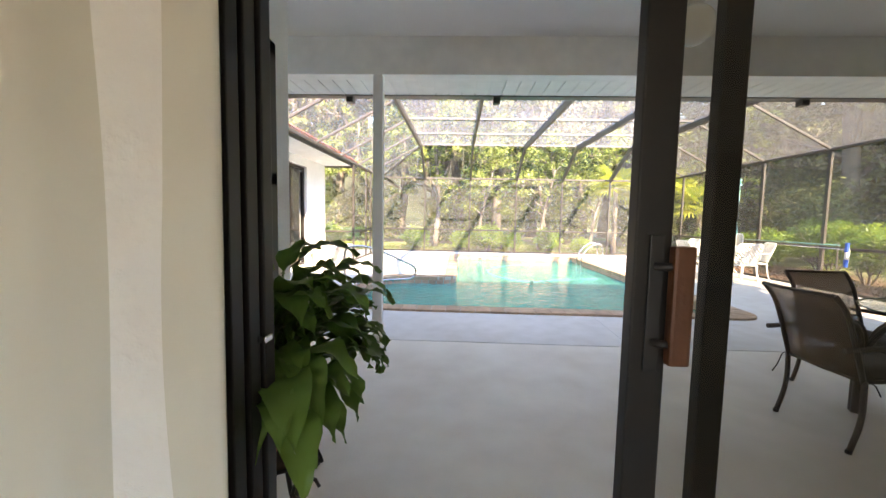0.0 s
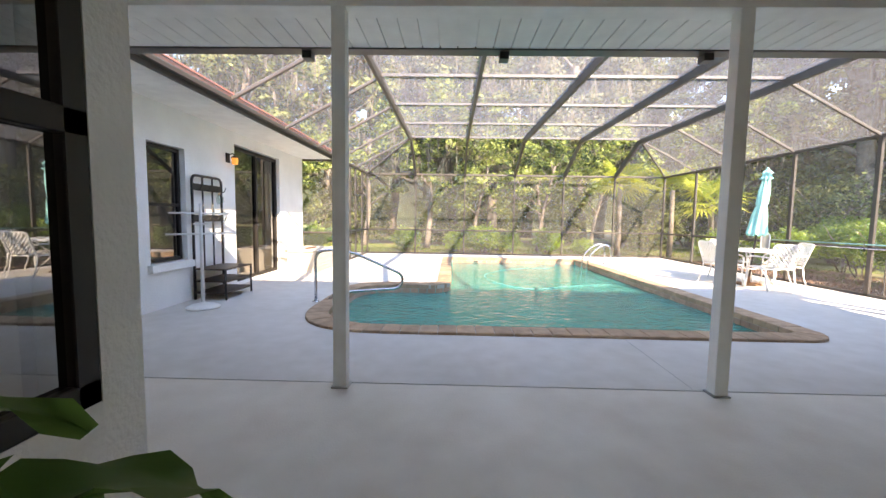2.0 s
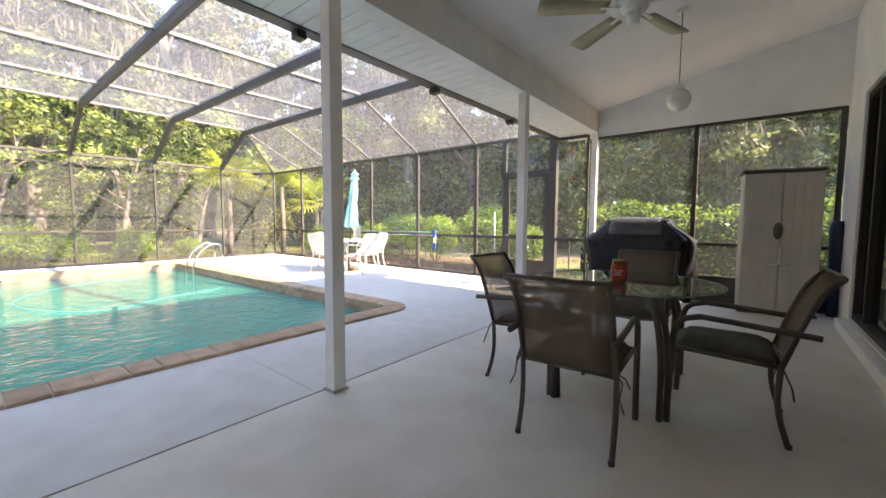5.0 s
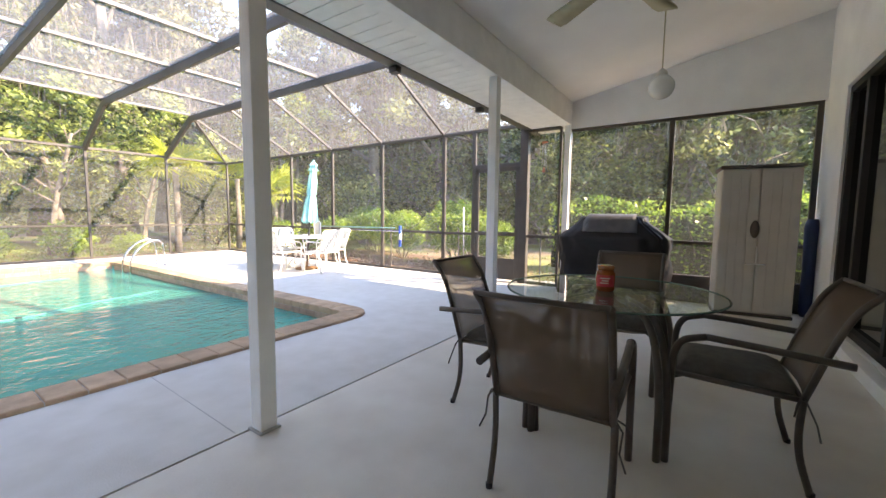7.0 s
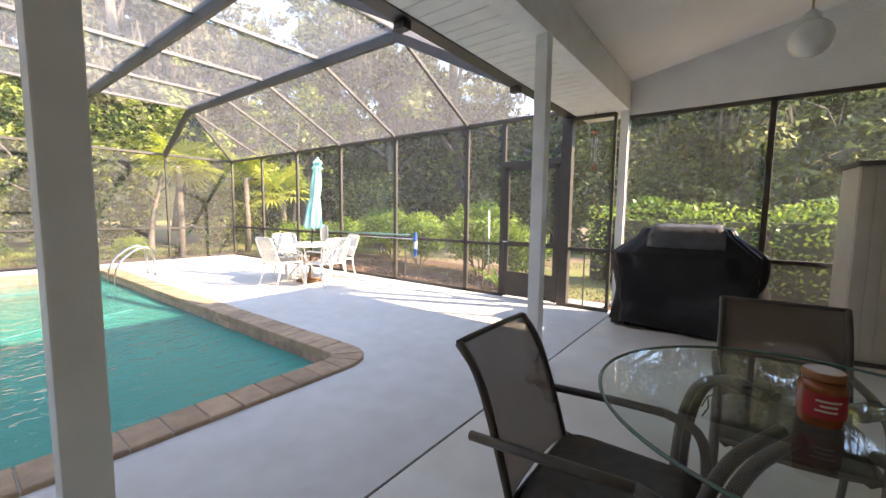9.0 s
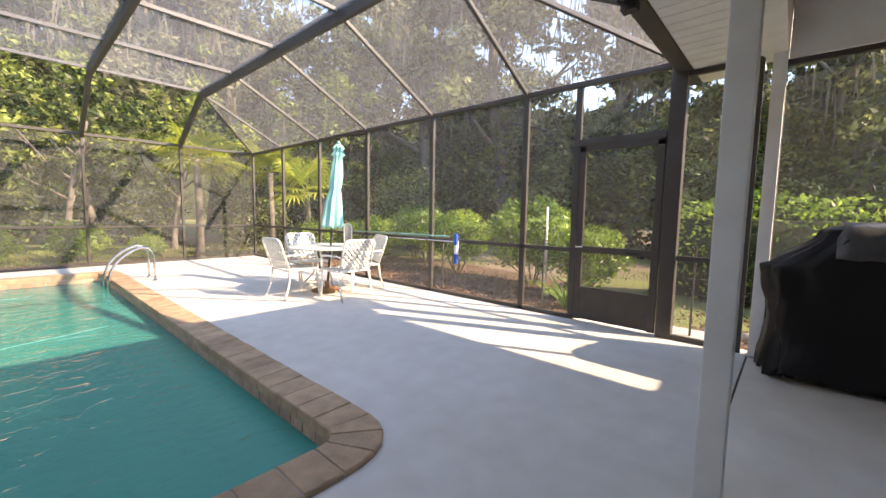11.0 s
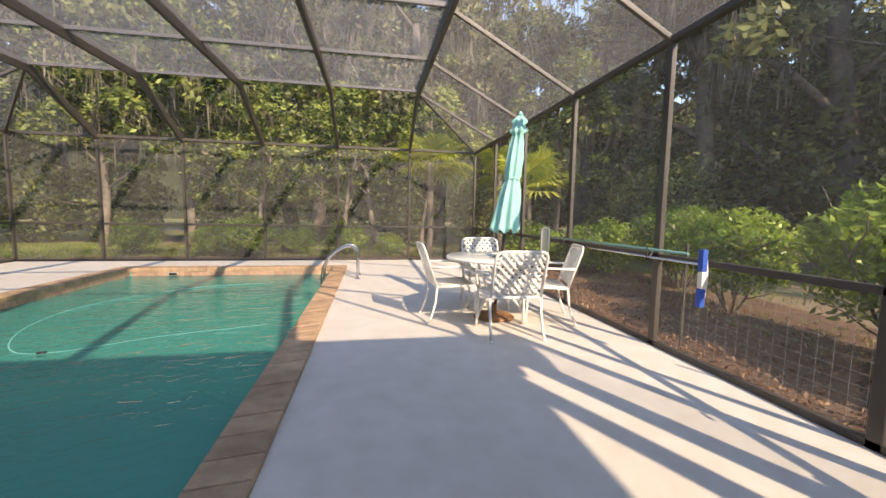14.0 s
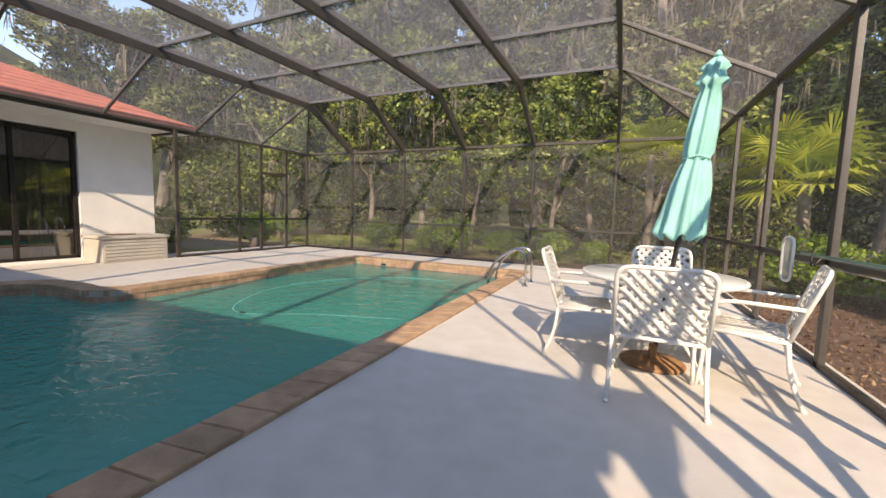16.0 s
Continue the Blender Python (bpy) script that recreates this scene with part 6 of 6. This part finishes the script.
tagged(new("leaf_litter", leaves_mesh("leaf_litter", lc, g.uniform(0.03, 0.065, n), M_LITTER, 77)), "dry brown fallen leaves on the mulch", "leaf litter", "", "stuff")
n = 16000
gx, gy = g.uniform(-8, 14, n), g.uniform(17.2, 22, n)
gm = leaves_mesh("grass", np.stack([gx, gy, np.full(n, -0.085)], 1), g.uniform(0.07, 0.13, n), M_GRASSB, 78, -1.6, 0.16)
n = 5000
gx, gy = g.uniform(9.6, 14.5, n), g.uniform(2.5, 16, n)
keep = np.sin(gx * 1.7 + gy) * np.cos(gy * 1.3) > -0.2
gb = leaves_mesh("grass", np.stack([gx, gy, np.full(n, -0.075)], 1)[keep], g.uniform(0.06, 0.12, int(keep.sum())), M_GRASSB, 79, -1.6, 0.16)
tagged(new("grass", gb), "patchy grass between the shrubs and the hedge", "grass", "", "stuff")
tagged(new("grass", gm), "sunlit lawn grass blades beyond the screen", "grass", "", "stuff")

# far woods: a plain ring, its dark depth only painted in M_WOODS
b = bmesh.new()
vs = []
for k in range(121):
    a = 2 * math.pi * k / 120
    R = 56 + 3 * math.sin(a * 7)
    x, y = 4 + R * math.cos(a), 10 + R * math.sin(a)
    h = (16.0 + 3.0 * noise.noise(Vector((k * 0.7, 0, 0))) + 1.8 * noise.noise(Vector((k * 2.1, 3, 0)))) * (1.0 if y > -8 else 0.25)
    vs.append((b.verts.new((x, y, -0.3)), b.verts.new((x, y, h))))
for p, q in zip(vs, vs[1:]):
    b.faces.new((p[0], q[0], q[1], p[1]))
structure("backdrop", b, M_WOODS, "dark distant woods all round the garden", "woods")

# ---- coping stones and waterline tiles ----
outer, inner_ = pool_loop(0.0, 0), pool_loop(0.278, 0)


def along(loop):
    out = [0.0]
    for i in range(len(loop)):
        out.append(out[-1] + (loop[(i + 1) % len(loop)] - loop[i]).length)
    return out


lens = along(outer)
count = int(lens[-1] / 0.205)


def at_len(s):
    s = s % lens[-1]
    i = max(k for k in range(len(outer)) if lens[k] <= s)
    f = (s - lens[i]) / max(1e-9, lens[i + 1] - lens[i])
    j = (i + 1) % len(outer)
    return outer[i].lerp(outer[j], f), inner_[i].lerp(inner_[j], f)


r = random.Random(9)
for k in range(count):
    s0, s1 = lens[-1] * k / count, lens[-1] * (k + 1) / count
    gap = 0.0035
    (a, d), (b_, c) = at_len(s0 + gap), at_len(s1 - gap)
    if (b_ - a).length < 0.02 or (c - d).length < 0.012:
        continue
    mid_a, mid_d = at_len((s0 + s1) / 2)
    z0, z1 = -0.045, 0.032 + r.uniform(-0.002, 0.003)
    loop = [a, mid_a, b_, c, mid_d, d]
    cen = sum(loop, Vector()) / 6
    lo = [(p.x, p.y, z0) for p in loop]
    mi = [(p.x, p.y, z1 - 0.008) for p in loop]
    hi = [(*(p.lerp(cen, 0.05)).xy, z1) for p in loop]
    verts = lo + mi + hi
    faces = [tuple(range(17, 11, -1))] + [(i, (i + 1) % 6, 6 + (i + 1) % 6, 6 + i) for i in range(6)] + [(6 + i, 6 + (i + 1) % 6, 12 + (i + 1) % 6, 12 + i) for i in range(6)]
    me = mesh_from("coping_stone", verts, faces, M_COPING)
    bm = bmesh.new()
    bm.from_mesh(me)
    bmesh.ops.recalc_face_normals(bm, faces=bm.faces)
    bm.to_mesh(me)
    bm.free()
    new("coping_stone", me).parent = pool
mortar = bmesh.new()
rings = [[mortar.verts.new((p.x, p.y, z)) for p in pool_loop(k, 0)] for k, z in ((0.004, -0.05), (0.004, 0.020), (0.272, 0.020), (0.272, -0.05))]
for a, b_ in zip(rings, rings[1:]):
    for i in range(len(a)):
        mortar.faces.new((a[i], a[(i + 1) % len(a)], b_[(i + 1) % len(a)], b_[i]))
bmesh.ops.recalc_face_normals(mortar, faces=mortar.faces)
part("mortar_bed", mortar, M_GROUT, pool)
tile_mesh = None
wall = pool_loop(0.255, 0)
wl_ = along(wall)
cnt = int(wl_[-1] / 0.155)
for k in range(cnt):
    s = wl_[-1] * (k + 0.5) / cnt
    i = max(j for j in range(len(wall)) if wl_[j] <= s)
    j = (i + 1) % len(wall)
    p = wall[i].lerp(wall[j], (s - wl_[i]) / max(1e-9, wl_[i + 1] - wl_[i]))
    d = (wall[j] - wall[i]).normalized()
    if tile_mesh is None:
        bm = box(-0.074, -0.005, -0.074, 0.074, 0.005, 0.074, 0.003)
        tile_mesh = bpy.data.meshes.new("waterline_tile")
        bm.to_mesh(tile_mesh)
        bm.free()
        tile_mesh.materials.append(M_TILE)
    ob = new("waterline_tile", tile_mesh)
    nrm = Vector((-d.y, d.x, 0))
    ob.matrix_world = Matrix.Translation(p + nrm * 0.006 + Vector((0, 0, -0.125))) @ pose(0, 0, 0, 0, 0, math.degrees(math.atan2(d.y, d.x)))
    ob.parent = pool
